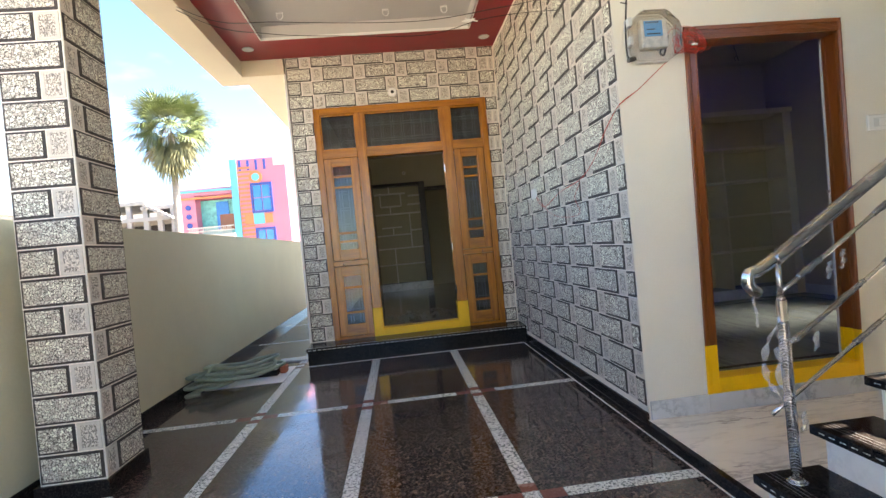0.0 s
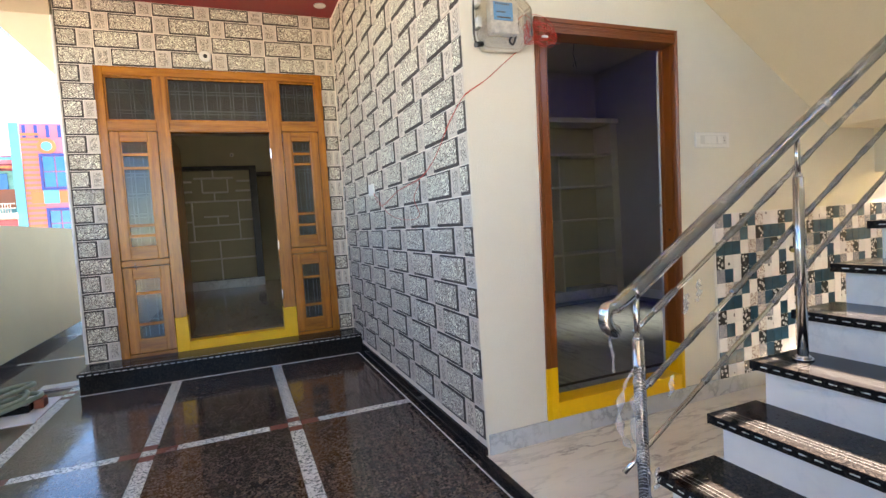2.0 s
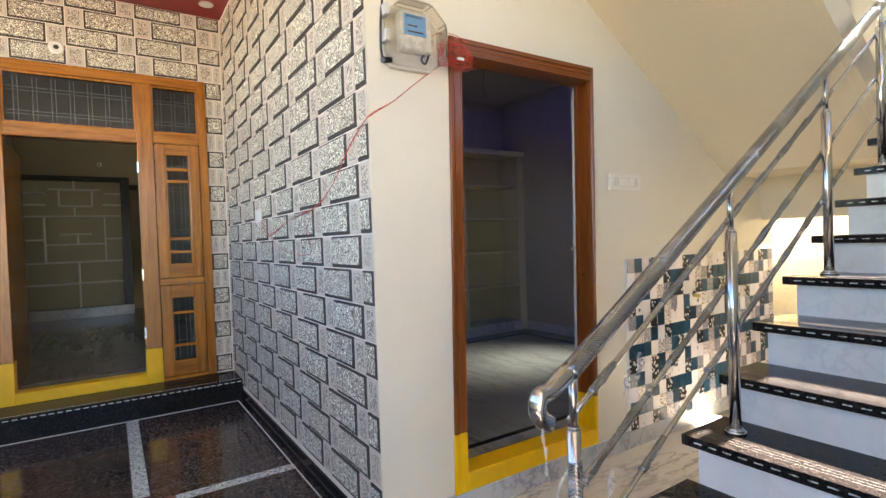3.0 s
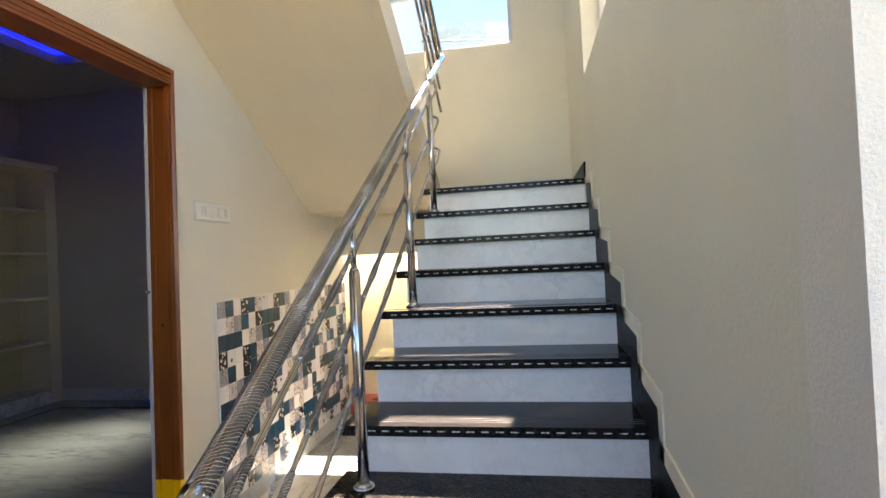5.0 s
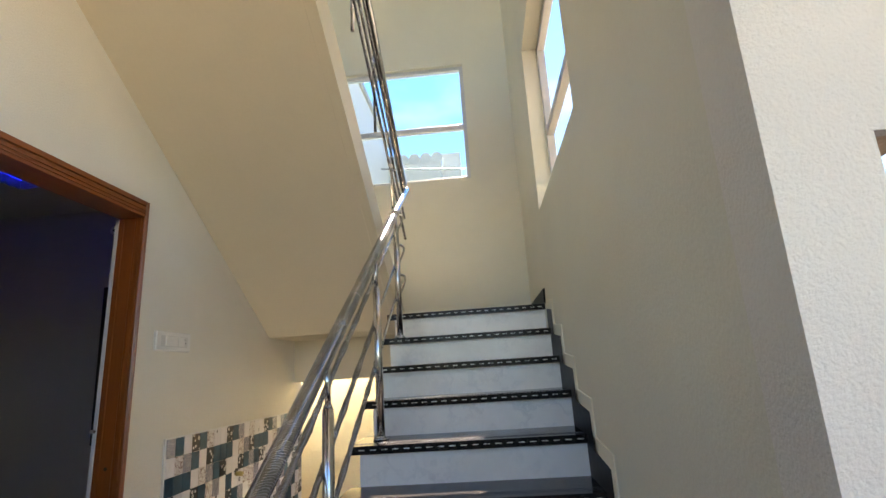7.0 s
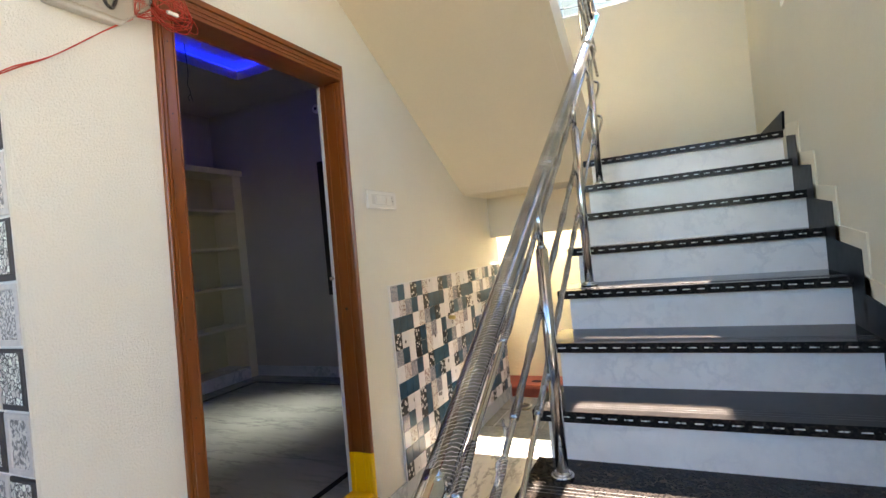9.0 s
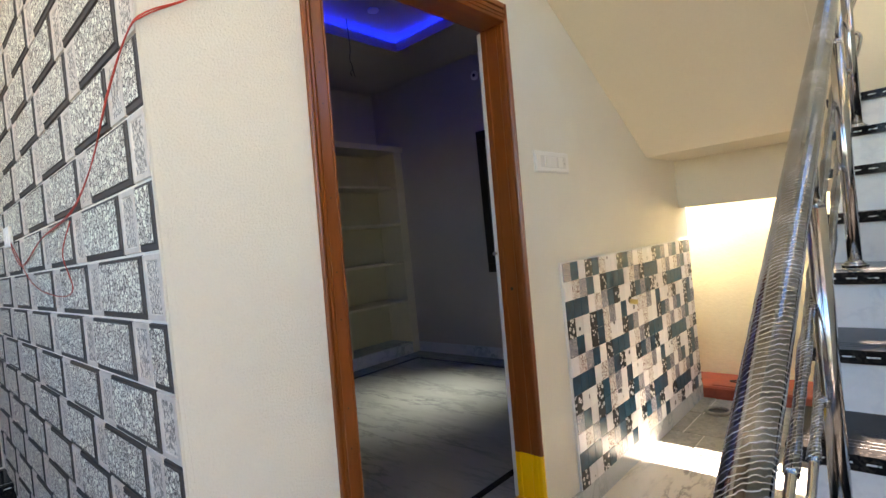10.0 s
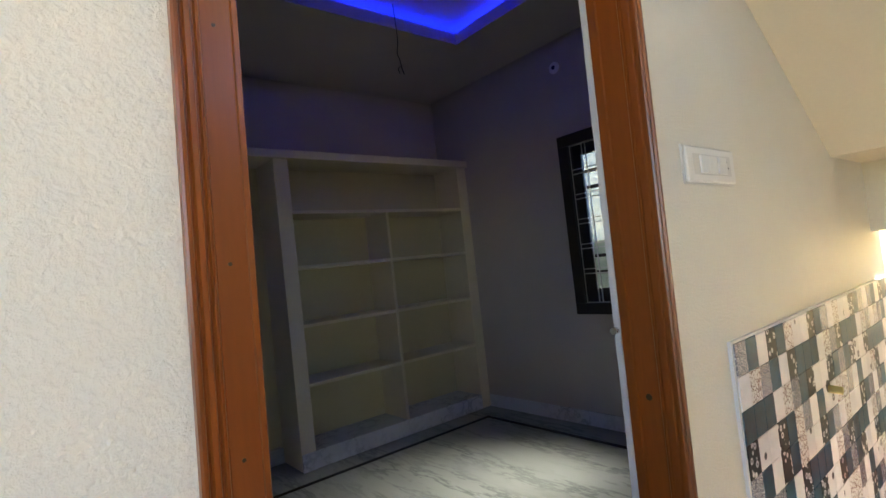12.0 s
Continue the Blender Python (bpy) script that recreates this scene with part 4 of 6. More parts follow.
bar("transom_moulding", (PL1 - 0.02, PR0 + 0.02, FY0 - 0.014, FY0 - 0.004, 2.39, 2.41), horiz=True, bev=0.003)
# beaded edge moulding
bm = bmesh.new()
zb = TH + 0.03
while zb < DZ1 - 0.02:
    for xx in (DX0 + 0.010, DX1 - 0.010):
        bx(bm, xx - 0.008, xx + 0.008, FY0 - 0.008, FY0, zb, zb + 0.014)
    zb += 0.024
xb = DX0 + 0.03
while xb < DX1 - 0.03:
    bx(bm, xb, xb + 0.014, FY0 - 0.008, FY0, DZ1 - 0.02, DZ1 - 0.004)
    xb += 0.024
part("beading", bm, "wood", door, kind="stuff")


def pane(x0, x1, z0, z1, y, parent, mt="darkglass"):
    ob = boxes("pane", [(x0, x1, y, y + 0.004, z0, z1)], mt, parent)
    ob.visible_shadow = False
    return ob


def grille(x0, x1, z0, z1, y, parent, nx, pair=0.03, mt="darkgrille", nz=2):
    bm = bmesh.new()
    for i in range(nx):
        cx = x0 + (x1 - x0) * (i + 0.5) / nx
        for d in (-pair / 2, pair / 2):
            bx(bm, cx + d - 0.003, cx + d + 0.003, y, y + 0.006, z0, z1)
    for i in range(nz):
        cz = z0 + (z1 - z0) * (i + 0.5) / nz
        for d in (-pair / 2, pair / 2):
            bx(bm, x0, x1, y + 0.006, y + 0.010, cz + d - 0.003, cz + d + 0.003)
    return part("grille", bm, mt, parent)


for x0, x1, nx in ((DX0 + 0.075, PL0, 3), (PL1, PR0, 7), (PR1, DX1 - 0.075, 3)):
    fan = thing("fanlight", (x0, YF, zt), category="", kind="")
    fan.parent = door
    fan.location = Vector((x0, YF, zt)) - ORIGIN[door]
    boxes("sash", [(x0, x1, FY0 + 0.03, FY0 + 0.06, zt, zt + 0.018), (x0, x1, FY0 + 0.03, FY0 + 0.06, DZ1 - 0.10, DZ1 - 0.085), (x0, x0 + 0.015, FY0 + 0.03, FY0 + 0.06, zt + 0.018, DZ1 - 0.10), (x1 - 0.015, x1, FY0 + 0.03, FY0 + 0.06, zt + 0.018, DZ1 - 0.10)], "wood", fan)
    pane(x0 + 0.015, x1 - 0.015, zt + 0.018, DZ1 - 0.10, FY0 + 0.045, fan)
    grille(x0 + 0.015, x1 - 0.015, zt + 0.018, DZ1 - 0.10, FY1 + 0.005, fan, nx)

for x0, x1, side in ((DX0 + 0.075, PL0, 0), (PR1, DX1 - 0.075, 1)):
    bar("rail", (x0, x1, FY0, FY1, 1.09, 1.15), horiz=True)
    bar("rail", (x0, x1, FY0, FY1, TH, 0.235), horiz=True)
    for z0, z1, bars in ((1.155, 2.395, (0.20, 0.34, 0.74, 0.88)), (0.24, 1.085, (0.24, 0.60))):
        sh = thing("shutter", (x0, YF, z0))
        sh.parent = door
        sh.location = Vector((x0, YF, z0)) - ORIGIN[door]
        a0, a1 = x0 + 0.005, x1 - 0.005
        st, ys0, ys1 = 0.085, FY0 - 0.004, FY0 + 0.03
        tall = z1 - z0 > 1
        rb, rt = (0.13, 0.10) if tall else (0.14, 0.12)
        bar("stile", (a0, a0 + st, ys0, ys1, z0, z1), sh)
        bar("stile", (a1 - st, a1, ys0, ys1, z0, z1), sh)
        bar("rail", (a0 + st, a1 - st, ys0, ys1, z0, z0 + rb), sh, True)
        bar("rail", (a0 + st, a1 - st, ys0, ys1, z1 - rt, z1), sh, True)
        g0, g1 = z0 + rb, z1 - rt
        boxes("glazing_bead", [(a0 + st, a0 + st + 0.012, ys0 + 0.008, ys1, g0, g1), (a1 - st - 0.012, a1 - st, ys0 + 0.008, ys1, g0, g1)], "wood", sh)
        for f in ((0.12, 0.25, 0.80, 0.90) if tall and side == 0 else (0.13, 0.24, 0.77, 0.89) if tall else (0.24, 0.76)):
            zc = g1 - f * (g1 - g0)
            bar("glazing_bar", (a0 + st + 0.012, a1 - st - 0.012, ys0 + 0.004, ys1, zc - 0.014, zc + 0.014), sh, True, 0.003)
        pane(a0 + st + 0.012, a1 - st - 0.012, g0, g1, ys1 - 0.008, sh)
        grille(a0 + st, a1 - st, g0, g1, FY1 + 0.005, sh, 2, 0.035, nz=5 if tall else 2)
    bm = bmesh.new()
    xk = x0 + 0.12 if side == 0 else x1 - 0.14
    tube(bm, curve_pts([(xk, FY0 - 0.006, 1.125), (xk, FY0 - 0.022, 1.12), (xk + 0.003, FY0 - 0.02, 1.09), (xk + 0.004, FY0 - 0.014, 1.06)], 4), 0.004, 8)
    part("latch", bm, "steel", door, "small steel latch")
for zh in (2.12, 1.15, 0.62):
    boxes("hinge", [(PR0 - 0.006, PR0 + 0.010, FY0 - 0.010, FY0 + 0.03, zh, zh + 0.10)], "steel", door, 0.002, label="bright steel hinge")
# the inward-opened leaf
leaf = boxes("door_leaf", [(PL1 - 0.055, PL1 - 0.012, FY1 + 0.01, FY1 + 0.95, 0.26, 2.39)], "wood", door, 0.006, label="teak door leaf opened inwards")

# holes of the missing lamps above the door
def holder(name, at, axis, r, label):
    t = thing(name, at, label, "lamp holder")
    a = Vector(at)
    d = Vector(axis)
    bm = bmesh.new()
    tube(bm, [a, a + d * 0.010, a + d * 0.016], [r, r, r * 0.75], 20)
    part("ring", bm, "white", t)
    bm = bmesh.new()
    tube(bm, [a + d * 0.0162, a + d * 0.018], r * 0.36, 14)
    part("socket", bm, "black", t)
    return t


holder("wall_lamp_holder", (0.055, YF - 0.010, 3.155), (0, -1, 0), 0.055, "round white wall lamp holder above the entrance")
for i, (x, y) in enumerate(((-1.53, 5.86), (1.19, 5.90), (-1.53, 3.2), (1.19, 3.2), (-1.53, 0.6), (1.19, 0.6))):
    t = thing("downlight", (x, y, CEIL), "round white recessed downlight in the maroon ceiling border", "downlight", "porch downlights")
    bm = bmesh.new()
    tube(bm, [(x, y, CEIL - 0.006), (x, y, CEIL + 0.001)], 0.058, 22)
    part("lens", bm, "white", t)
    bm = bmesh.new()
    tube(bm, [(x + 0.06 * math.cos(a), y + 0.06 * math.sin(a), CEIL - 0.004) for a in [k * math.pi / 10 for k in range(21)]], 0.005, 6)
    part("trim_ring", bm, "alu", t)
for x, y in ((-1.05, 5.35), (0.05, 5.40), (0.68, 5.40)):
    t = thing("ceiling_clip", (x, y, CEIL + 0.15), "small bent wire clip hanging from the ceiling tray", "clip", "ceiling clips")
    bm = bmesh.new()
    z = CEIL + 0.15
    tube(bm, curve_pts([(x - 0.03, y, z), (x - 0.028, y, z - 0.05), (x, y - 0.01, z - 0.075), (x + 0.028, y, z - 0.05), (x + 0.03, y, z)], 4), 0.005, 6)
    bx(bm, x - 0.035, x + 0.035, y - 0.012, y + 0.012, z - 0.008, z)
    part("clip_body", bm, "white", t)

# ---- second door frame ----
d2 = thing("second_door_frame", (2.28, YD, RZ0), "red-brown polished moulded door frame with yellow-painted foot", "door frame", kind="structure")
W, WR = 0.074, 0.022
LEAN = 0.023                   # the frame leans a little off the vertical
Y0, Y1 = YD - 0.015, YD + 0.122
REEDS = {1: ((0, 0.003), (0.003, 0), (0.008, 0), (0.010, 0.005), (0.013, 0.005), (0.015, 0), (0.022, 0), (0.024, 0.005), (0.027, 0.005), (0.029, 0.001), (0.033, 0.002), (0.035, 0.006), (0.075, 0.006), (0.076, 0.002), (0.083, 0.002), (0.086, 0.008)),
         -1: ((0, 0.003), (0.003, 0), (0.010, 0), (0.013, 0.004), (0.017, 0.005), (0.020, 0.010), (0.020, 0.018), (0.016, 0.020), (0.016, 0.024), (0.020, 0.027), (0.020, 0.040), (0.015, 0.042), (0.015, 0.046), (0.019, 0.048), (0.019, 0.054), (0.016, 0.057), (0.016, 0.112), (0.022, 0.114), (0.022, 0.130))}


def leaning(bm):
    for v in bm.verts:
        v.co.x += LEAN * (v.co.z - RZ0)


def jamb(xa, xb, inner, z0, z1, mt, nm, label=""):
    """A moulded upright: stepped face, reeds towards the room edge, rebate behind."""
    s, W = (1 if inner > 0 else -1), xb - xa
    xo, xi = (xa, xb) if s > 0 else (xb, xa)
    bm = bmesh.new()
    k = W / (0.086 if s > 0 else 0.022)
    prof = [(xo, Y1)] + [(xo + s * a * k, Y0 + b) for a, b in REEDS[s]] + [(xi, Y1)]
    if s < 0:
        prof = prof[::-1]
    prism(bm, prof, 2, z0, z1)
    leaning(bm)
    return part(nm, bm, mt, d2, label)
jamb(RX0, RX0 + W, 1, 0.465, RZ1, "redwood", "jamb")
jamb(RX1 - WR, RX1, -1, 0.455, RZ1, "redwood", "jamb")
jamb(RX0 - 0.001, RX0 + W + 0.001, 1, RZ0, 0.465, "yellow", "jamb_foot", "turmeric-yellow painted foot of the jamb")
jamb(RX1 - WR - 0.001, RX1 + 0.001, -1, RZ0, 0.455, "yellow", "jamb_foot", "turmeric-yellow painted foot of the jamb")
HX0, HX1 = RX0 + W + LEAN * (RZ1 - RZ0 - 0.03), RX1 - WR + LEAN * (RZ1 - RZ0 - 0.08)
boxes("head", [(HX0, HX1, Y0 + 0.001, Y1, RZ1 - 0.080, RZ1 - 0.03), (HX0, HX1 + 0.001, Y0 - 0.001, Y1, RZ1 - 0.024, RZ1)], "redwoodh", d2, 0.002)
boxes("head_groove", [(HX0, HX1, Y0 + 0.008, Y1 - 0.01, RZ1 - 0.031, RZ1 - 0.023)], "redwoodh", d2)
boxes("head_bead", [(HX0, HX1, Y0 - 0.004, Y0 + 0.001, RZ1 - 0.050, RZ1 - 0.043), (HX0, HX1, Y0 - 0.004, Y0 + 0.001, RZ1 - 0.066, RZ1 - 0.061)], "redwoodh", d2, 0.001)
boxes("threshold", [(RX0 + W + 0.001, RX1 - WR - 0.001, Y0 + 0.001, Y1, RZ0, 0.262)], "yellow", d2, 0.004, label="turmeric-yellow painted threshold")
bm = bmesh.new()
tube(bm, [(RX1 + 0.0085, Y0 + 0.085, 1.18), (RX1 + 0.006, Y0 + 0.085, 1.18)], 0.008, 12)
part("keyhole", bm, "darkwood", d2)
bm = bmesh.new()
random.seed(8)
for k in range(9):
    zz = 0.6 + k * 0.2 + random.uniform(-0.05, 0.05)
    tube(bm, [(RX0 + 0.045, Y0 + 0.0062, zz), (RX0 + 0.045, Y0 + 0.0052, zz)], 0.0025, 6)
leaning(bm)
part("nail_heads", bm, "darkwood", d2, kind="stuff")
# pale plaster margin inside the right jamb
bm = bmesh.new()
bx(bm, RX1 - WR - 0.002, RX1 + 0.05, Y1 + 0.001, Y1 + 0.018, 0.25, RZ1 - 0.085)
leaning(bm)
part("plaster_margin", bm, "alu", d2, label="pale plaster margin behind the jamb")
bm = bmesh.new()
tube(bm, [(RX1 - WR + 0.009, Y1 + 0.012, 1.34), (RX1 - WR + 0.025, Y1 + 0.012, 1.34)], 0.009, 10)
part("lock_bolt", bm, "steel", d2)

# ---- meter box with its cables ----
mb = thing("meter_box", (1.55, YD, 2.2), "clear plastic electricity meter box with a blue label and loose cables", "meter box")
MX0, MX1, MZ0, MZ1 = 1.41, 1.71, 2.20, 2.485
ch = 0.05
octo = [(MX0 + ch, MZ0), (MX1 - ch, MZ0), (MX1, MZ0 + ch), (MX1, MZ1 - ch * 1.6), (MX1 - ch * 1.6, MZ1), (MX0 + ch * 1.3, MZ1), (MX0, MZ1 - ch * 1.3), (MX0, MZ0 + ch)]
bm = bmesh.new()
prism(bm, octo, 1, YD - 0.035, YD - 0.001)
bevel(bm, 0.004)
part("back_tray", bm, plain("grey_plastic", (0.58, 0.55, 0.49), 0.4, var=0.1, scale=15), mb)
bm = bmesh.new()
prism(bm, [(x * 0.98 + 1.56 * 0.02, z * 0.98 + 2.34 * 0.02) for x, z in octo], 1, YD - 0.125, YD - 0.036)
bevel(bm, 0.010, 2)
cov = part("cover", bm, "meterglass", mb, "scuffed clear domed cover")
cov.visible_shadow = False
boxes("meter_body", [(1.48, 1.64, YD - 0.09, YD - 0.036, 2.27, 2.44)], plain("meter_grey", (0.50, 0.49, 0.45), 0.4, var=0.2, scale=30), mb, 0.006)
boxes("blue_label", [(1.495, 1.605, YD - 0.095, YD - 0.09, 2.335, 2.425)], "blue", mb)
boxes("label_bars", [(1.505 + 0.012 * i, 1.511 + 0.012 * i, YD - 0.0965, YD - 0.095, 2.41, 2.42) for i in range(7)] + [(1.51, 1.59, YD - 0.0965, YD - 0.095, 2.345, 2.352), (1.51, 1.56, YD - 0.0965, YD - 0.095, 2.372, 2.378)], "black", mb, kind="stuff")
for zz in (2.40, 2.29):
    boxes("clasp", [(MX0 - 0.012, MX0 + 0.012, YD - 0.10, YD - 0.04, zz, zz + 0.05)], "alu", mb, 0.002)
boxes("side_block", [(MX1, MX1 + 0.03, YD - 0.06, YD - 0.001, 2.30, 2.40)], "alu", mb, 0.003)
bm = bmesh.new()
tube(bm, curve_pts([(1.45, YD - 0.06, 2.76), (1.43, YD - 0.05, 2.62), (1.405, YD - 0.06, 2.46), (1.39, YD - 0.07, 2.36), (1.395, YD - 0.06, 2.24), (1.43, YD - 0.05, 2.215)], 7), 0.0055, 8)
tube(bm, [(1.40, YD - 0.055, 2.215), (1.445, YD - 0.045, 2.225)], 0.014, 10)
part("black_cable", bm, "black", mb)
bm = bmesh.new()
tube(bm, curve_pts([(1.63, YD - 0.05, 2.29), (1.60, YD - 0.055, 2.25), (1.625, YD - 0.05, 2.235), (1.65, YD - 0.05, 2.30), (1.66, YD - 0.05, 2.35)], 6), 0.0055, 6)
tube(bm, curve_pts([(1.52, YD - 0.06, 2.45), (1.58, YD - 0.07, 2.42), (1.63, YD - 0.07, 2.37), (1.60, YD - 0.06, 2.30)], 6), 0.003, 6)
part("inner_cable", bm, "black", mb)
random.seed(12)
wires = thing("red_wires", (1.75, YD - 0.04, 2.3), "tangle of thin red cable hanging below the meter box", "cable")
bm = bmesh.new()
for k in range(15):
    c = Vector((1.79 + random.uniform(-0.02, 0.03), YD - 0.05, 2.30 + random.uniform(-0.02, 0.03)))
    ra, rb, ph = random.uniform(0.04, 0.12), random.uniform(0.02, 0.075), random.uniform(0, 6)
    pts = [c + Vector((ra * math.cos(a + ph), 0.015 * math.sin(2 * a + ph) - 0.01, rb * math.sin(a + ph) - 0.2 * ra * math.cos(a + ph))) for a in [i * math.pi / 6 for i in range(11)]]
    tube(bm, curve_pts([(1.70, YD - 0.04, 2.24)] + pts, 3), 0.0015, 5)
part("coil", bm, "redwire", wires, kind="stuff")
bm = bmesh.new()
for off in (0.0, 0.006):
    tube(bm, curve_pts([(1.70, YD - 0.03, 2.235 + off), (1.60, YD - 0.02, 2.16), (1.47, YD - 0.015, 2.055), (XR + 0.01, YD - 0.018, 1.985 + off), (XR - 0.016, YD + 0.03, 1.955), (XR - 0.018, 3.10, 1.86 + off), (XR - 0.018, 3.32, 1.72), (XR - 0.020, 3.6, 1.62 + off), (XR - 0.018, 4.1, 1.58), (XR - 0.018, 4.55, 1.50 - off), (XR - 0.018, 4.75, 1.55), (XR - 0.018, 4.84, 1.63)], 7), 0.0019, 6)
tube(bm, curve_pts([(XR - 0.018, 3.62, 1.60), (XR - 0.022, 3.75, 1.50), (XR - 0.018, 3.68, 1.38), (XR - 0.018, 3.95, 1.36), (XR - 0.018, 4.4, 1.42), (XR - 0.018, 4.83, 1.62)], 7), 0.0018, 6)
part("run", bm, "redwire", wires)
boxes("connector", [(1.79, 1.83, YD - 0.075, YD - 0.065, 2.275, 2.287)], "white", wires, 0.002)

# overhead cables across the porch
for k, pts in enumerate((
        [(-2.6, 4.2, 4.05), (-1.6, 4.45, 3.40), (-0.9, 4.55, 3.34), (0.3, 4.6, 3.30), (1.0, 4.2, 3.20), (1.30, 3.6, 2.98), (1.36, 3.0, 2.66), (1.44, YD - 0.03, 2.56)],
        [(-2.6, 4.3, 4.0), (-1.6, 4.5, 3.38), (-1.0, 4.5, 3.22), (-0.3, 4.5, 3.16), (0.4, 4.5, 3.13), (0.9, 4.4, 3.20), (1.30, 4.0, 3.06), (1.38, 2.98, 2.58)])):
    t = thing("overhead_cable", pts[0], "thin dark cable strung slack under the porch roof", "cable", "overhead cables")
    bm = bmesh.new()
    tube(bm, curve_pts(pts, 8), 0.003, 6)
    part("cable", bm, "black", t)
t = thing("cable_tag", (0.78, 4.42, 3.2), "white knotted tape on the overhead cable", "tape")
bm = bmesh.new()
tube(bm, [(0.70, 4.44, 3.205), (0.76, 4.43, 3.20), (0.82, 4.42, 3.215)], [0.006, 0.014, 0.004], 6)
tube(bm, [(0.73, 4.44, 3.225), (0.84, 4.42, 3.19)], 0.006, 6)
part("knot", bm, "white", t)

# ---- room behind the second door ----
RX, RYB = 4.9, 5.80
shelf = thing("shelf_unit", (4.0, RYB, ZI), "built-in cream concrete shelving with ten open bays on a grey marble base", "shelves", kind="structure")
boxes("loft_slab", [(1.6, RX, RYB - 0.03, 6.2, 2.455, 2.515)], "shelfedge", shelf, 0.003)
boxes("side_wall", [(3.045, 3.155, RYB, 6.2, ZI, 2.455)], "shelfedge", shelf, 0.003)
boxes("side_wall", [(4.79, RX, RYB + 0.005, 6.2, ZI, 2.455)], "shelfedge", shelf, 0.003)
boxes("base", [(3.155, 4.79, RYB - 0.004, 6.2, ZI, 0.345), (3.045, 3.155, RYB - 0.014, RYB, ZI, 0.345)], "skirtmarble", shelf, 0.003)
boxes("divider", [(3.958, 3.983, RYB + 0.004, 6.2, 0.345, 2.06)], "shelfedge", shelf, 0.002)
for z in (2.06, 1.655, 1.23, 0.803):
    boxes("shelf", [(3.155, 4.79, RYB + 0.002, 6.2, z - 0.01, z + 0.014)], "shelfedge", shelf, 0.002)
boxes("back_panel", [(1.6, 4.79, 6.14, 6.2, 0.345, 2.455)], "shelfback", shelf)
boxes("baseboard", [(4.886, RX, YD + 0.12, RYB - 0.004, ZI, ZI + 0.11), (1.6, 3.045, 6.13, 6.145, ZI, ZI + 0.11)], "skirtmarble", kind="structure", bev=0.002)
boxes("floor_border", [(2.0, 4.66, 5.56, 5.60, ZI, ZI + 0.002), (4.62, 4.66, YD + 0.35, 5.56, ZI, ZI + 0.002), (1.9, 4.62, YD + 0.30, YD + 0.34, ZI, ZI + 0.002)], "granite_fine", kind="structure", label="thin black granite border in the room floor")
# dropped ceiling with the lit cove
CZ = 3.20
cx0, cx1, cy0, cy1 = 2.15, 4.24, 3.6, 5.03
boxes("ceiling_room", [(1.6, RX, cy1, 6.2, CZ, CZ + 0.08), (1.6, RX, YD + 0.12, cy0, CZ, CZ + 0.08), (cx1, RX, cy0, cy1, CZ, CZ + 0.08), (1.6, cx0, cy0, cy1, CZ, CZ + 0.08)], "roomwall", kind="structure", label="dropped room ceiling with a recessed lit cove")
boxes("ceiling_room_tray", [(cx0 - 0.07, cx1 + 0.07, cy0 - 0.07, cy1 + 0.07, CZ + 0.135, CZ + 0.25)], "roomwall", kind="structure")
a = 0.07
boxes("ceiling_cove_side", [(cx0 - a - 0.02, cx0 - a, cy0 - a, cy1 + a, CZ + 0.08, CZ + 0.25), (cx1 + a, cx1 + a + 0.02, cy0 - a, cy1 + a, CZ + 0.08, CZ + 0.25), (cx0 - a, cx1 + a, cy1 + a, cy1 + a + 0.02, CZ + 0.08, CZ + 0.25), (cx0 - a, cx1 + a, cy0 - a - 0.02, cy0 - a, CZ + 0.08, CZ + 0.25)], "tray", kind="structure")
strip = thing("led_strip", (cx1, cy1, CZ), "blue glowing light strip round the ceiling cove", "light strip")
for b in ((cx0 - 0.1, cx1 + 0.1, cy1 + 0.03, cy1 + 0.045, CZ + 0.081, CZ + 0.095), (cx0 - 0.1, cx1 + 0.1, cy0 - 0.045, cy0 - 0.03, CZ + 0.081, CZ + 0.095), (cx1 + 0.03, cx1 + 0.045, cy0 - 0.03, cy1 + 0.03, CZ + 0.081, CZ + 0.095), (cx0 - 0.045, cx0 - 0.03, cy0 - 0.03, cy1 + 0.03, CZ + 0.081, CZ + 0.095)):
    boxes("strip", [b], "led", strip)
fw = thing("fan_wires", (3.66, 4.9, CZ + 0.135), "dark twisted ceiling wires hanging ready for a fan", "cable")
bm = bmesh.new()
fx, fy = 3.64, 4.97
tube(bm, curve_pts([(fx, fy, CZ + 0.135), (fx + 0.01, fy, 3.1), (fx - 0.005, fy, 3.0), (fx + 0.012, fy, 2.95), (fx + 0.02, fy, 2.90), (fx + 0.035, fy, 2.86)], 6), 0.0035, 6)
tube(bm, curve_pts([(fx + 0.02, fy, 2.92), (fx - 0.01, fy, 2.89), (fx, fy, 2.86)], 5), 0.003, 6)
part("wire", bm, "black", fw)
rose = thing("ceiling_rose", (3.72, 4.72, CZ + 0.135), "small round white ceiling spot holder", "lamp holder")
bm = bmesh.new()
tube(bm, [(3.72, 4.72, CZ + 0.135), (3.72, 4.72, CZ + 0.12)], 0.045, 16)
part("ring", bm, "white", rose)
holder("wall_lamp_holder", (4.9, 4.66, 2.99), (-1, 0, 0), 0.045, "round white lamp holder high on the room wall")
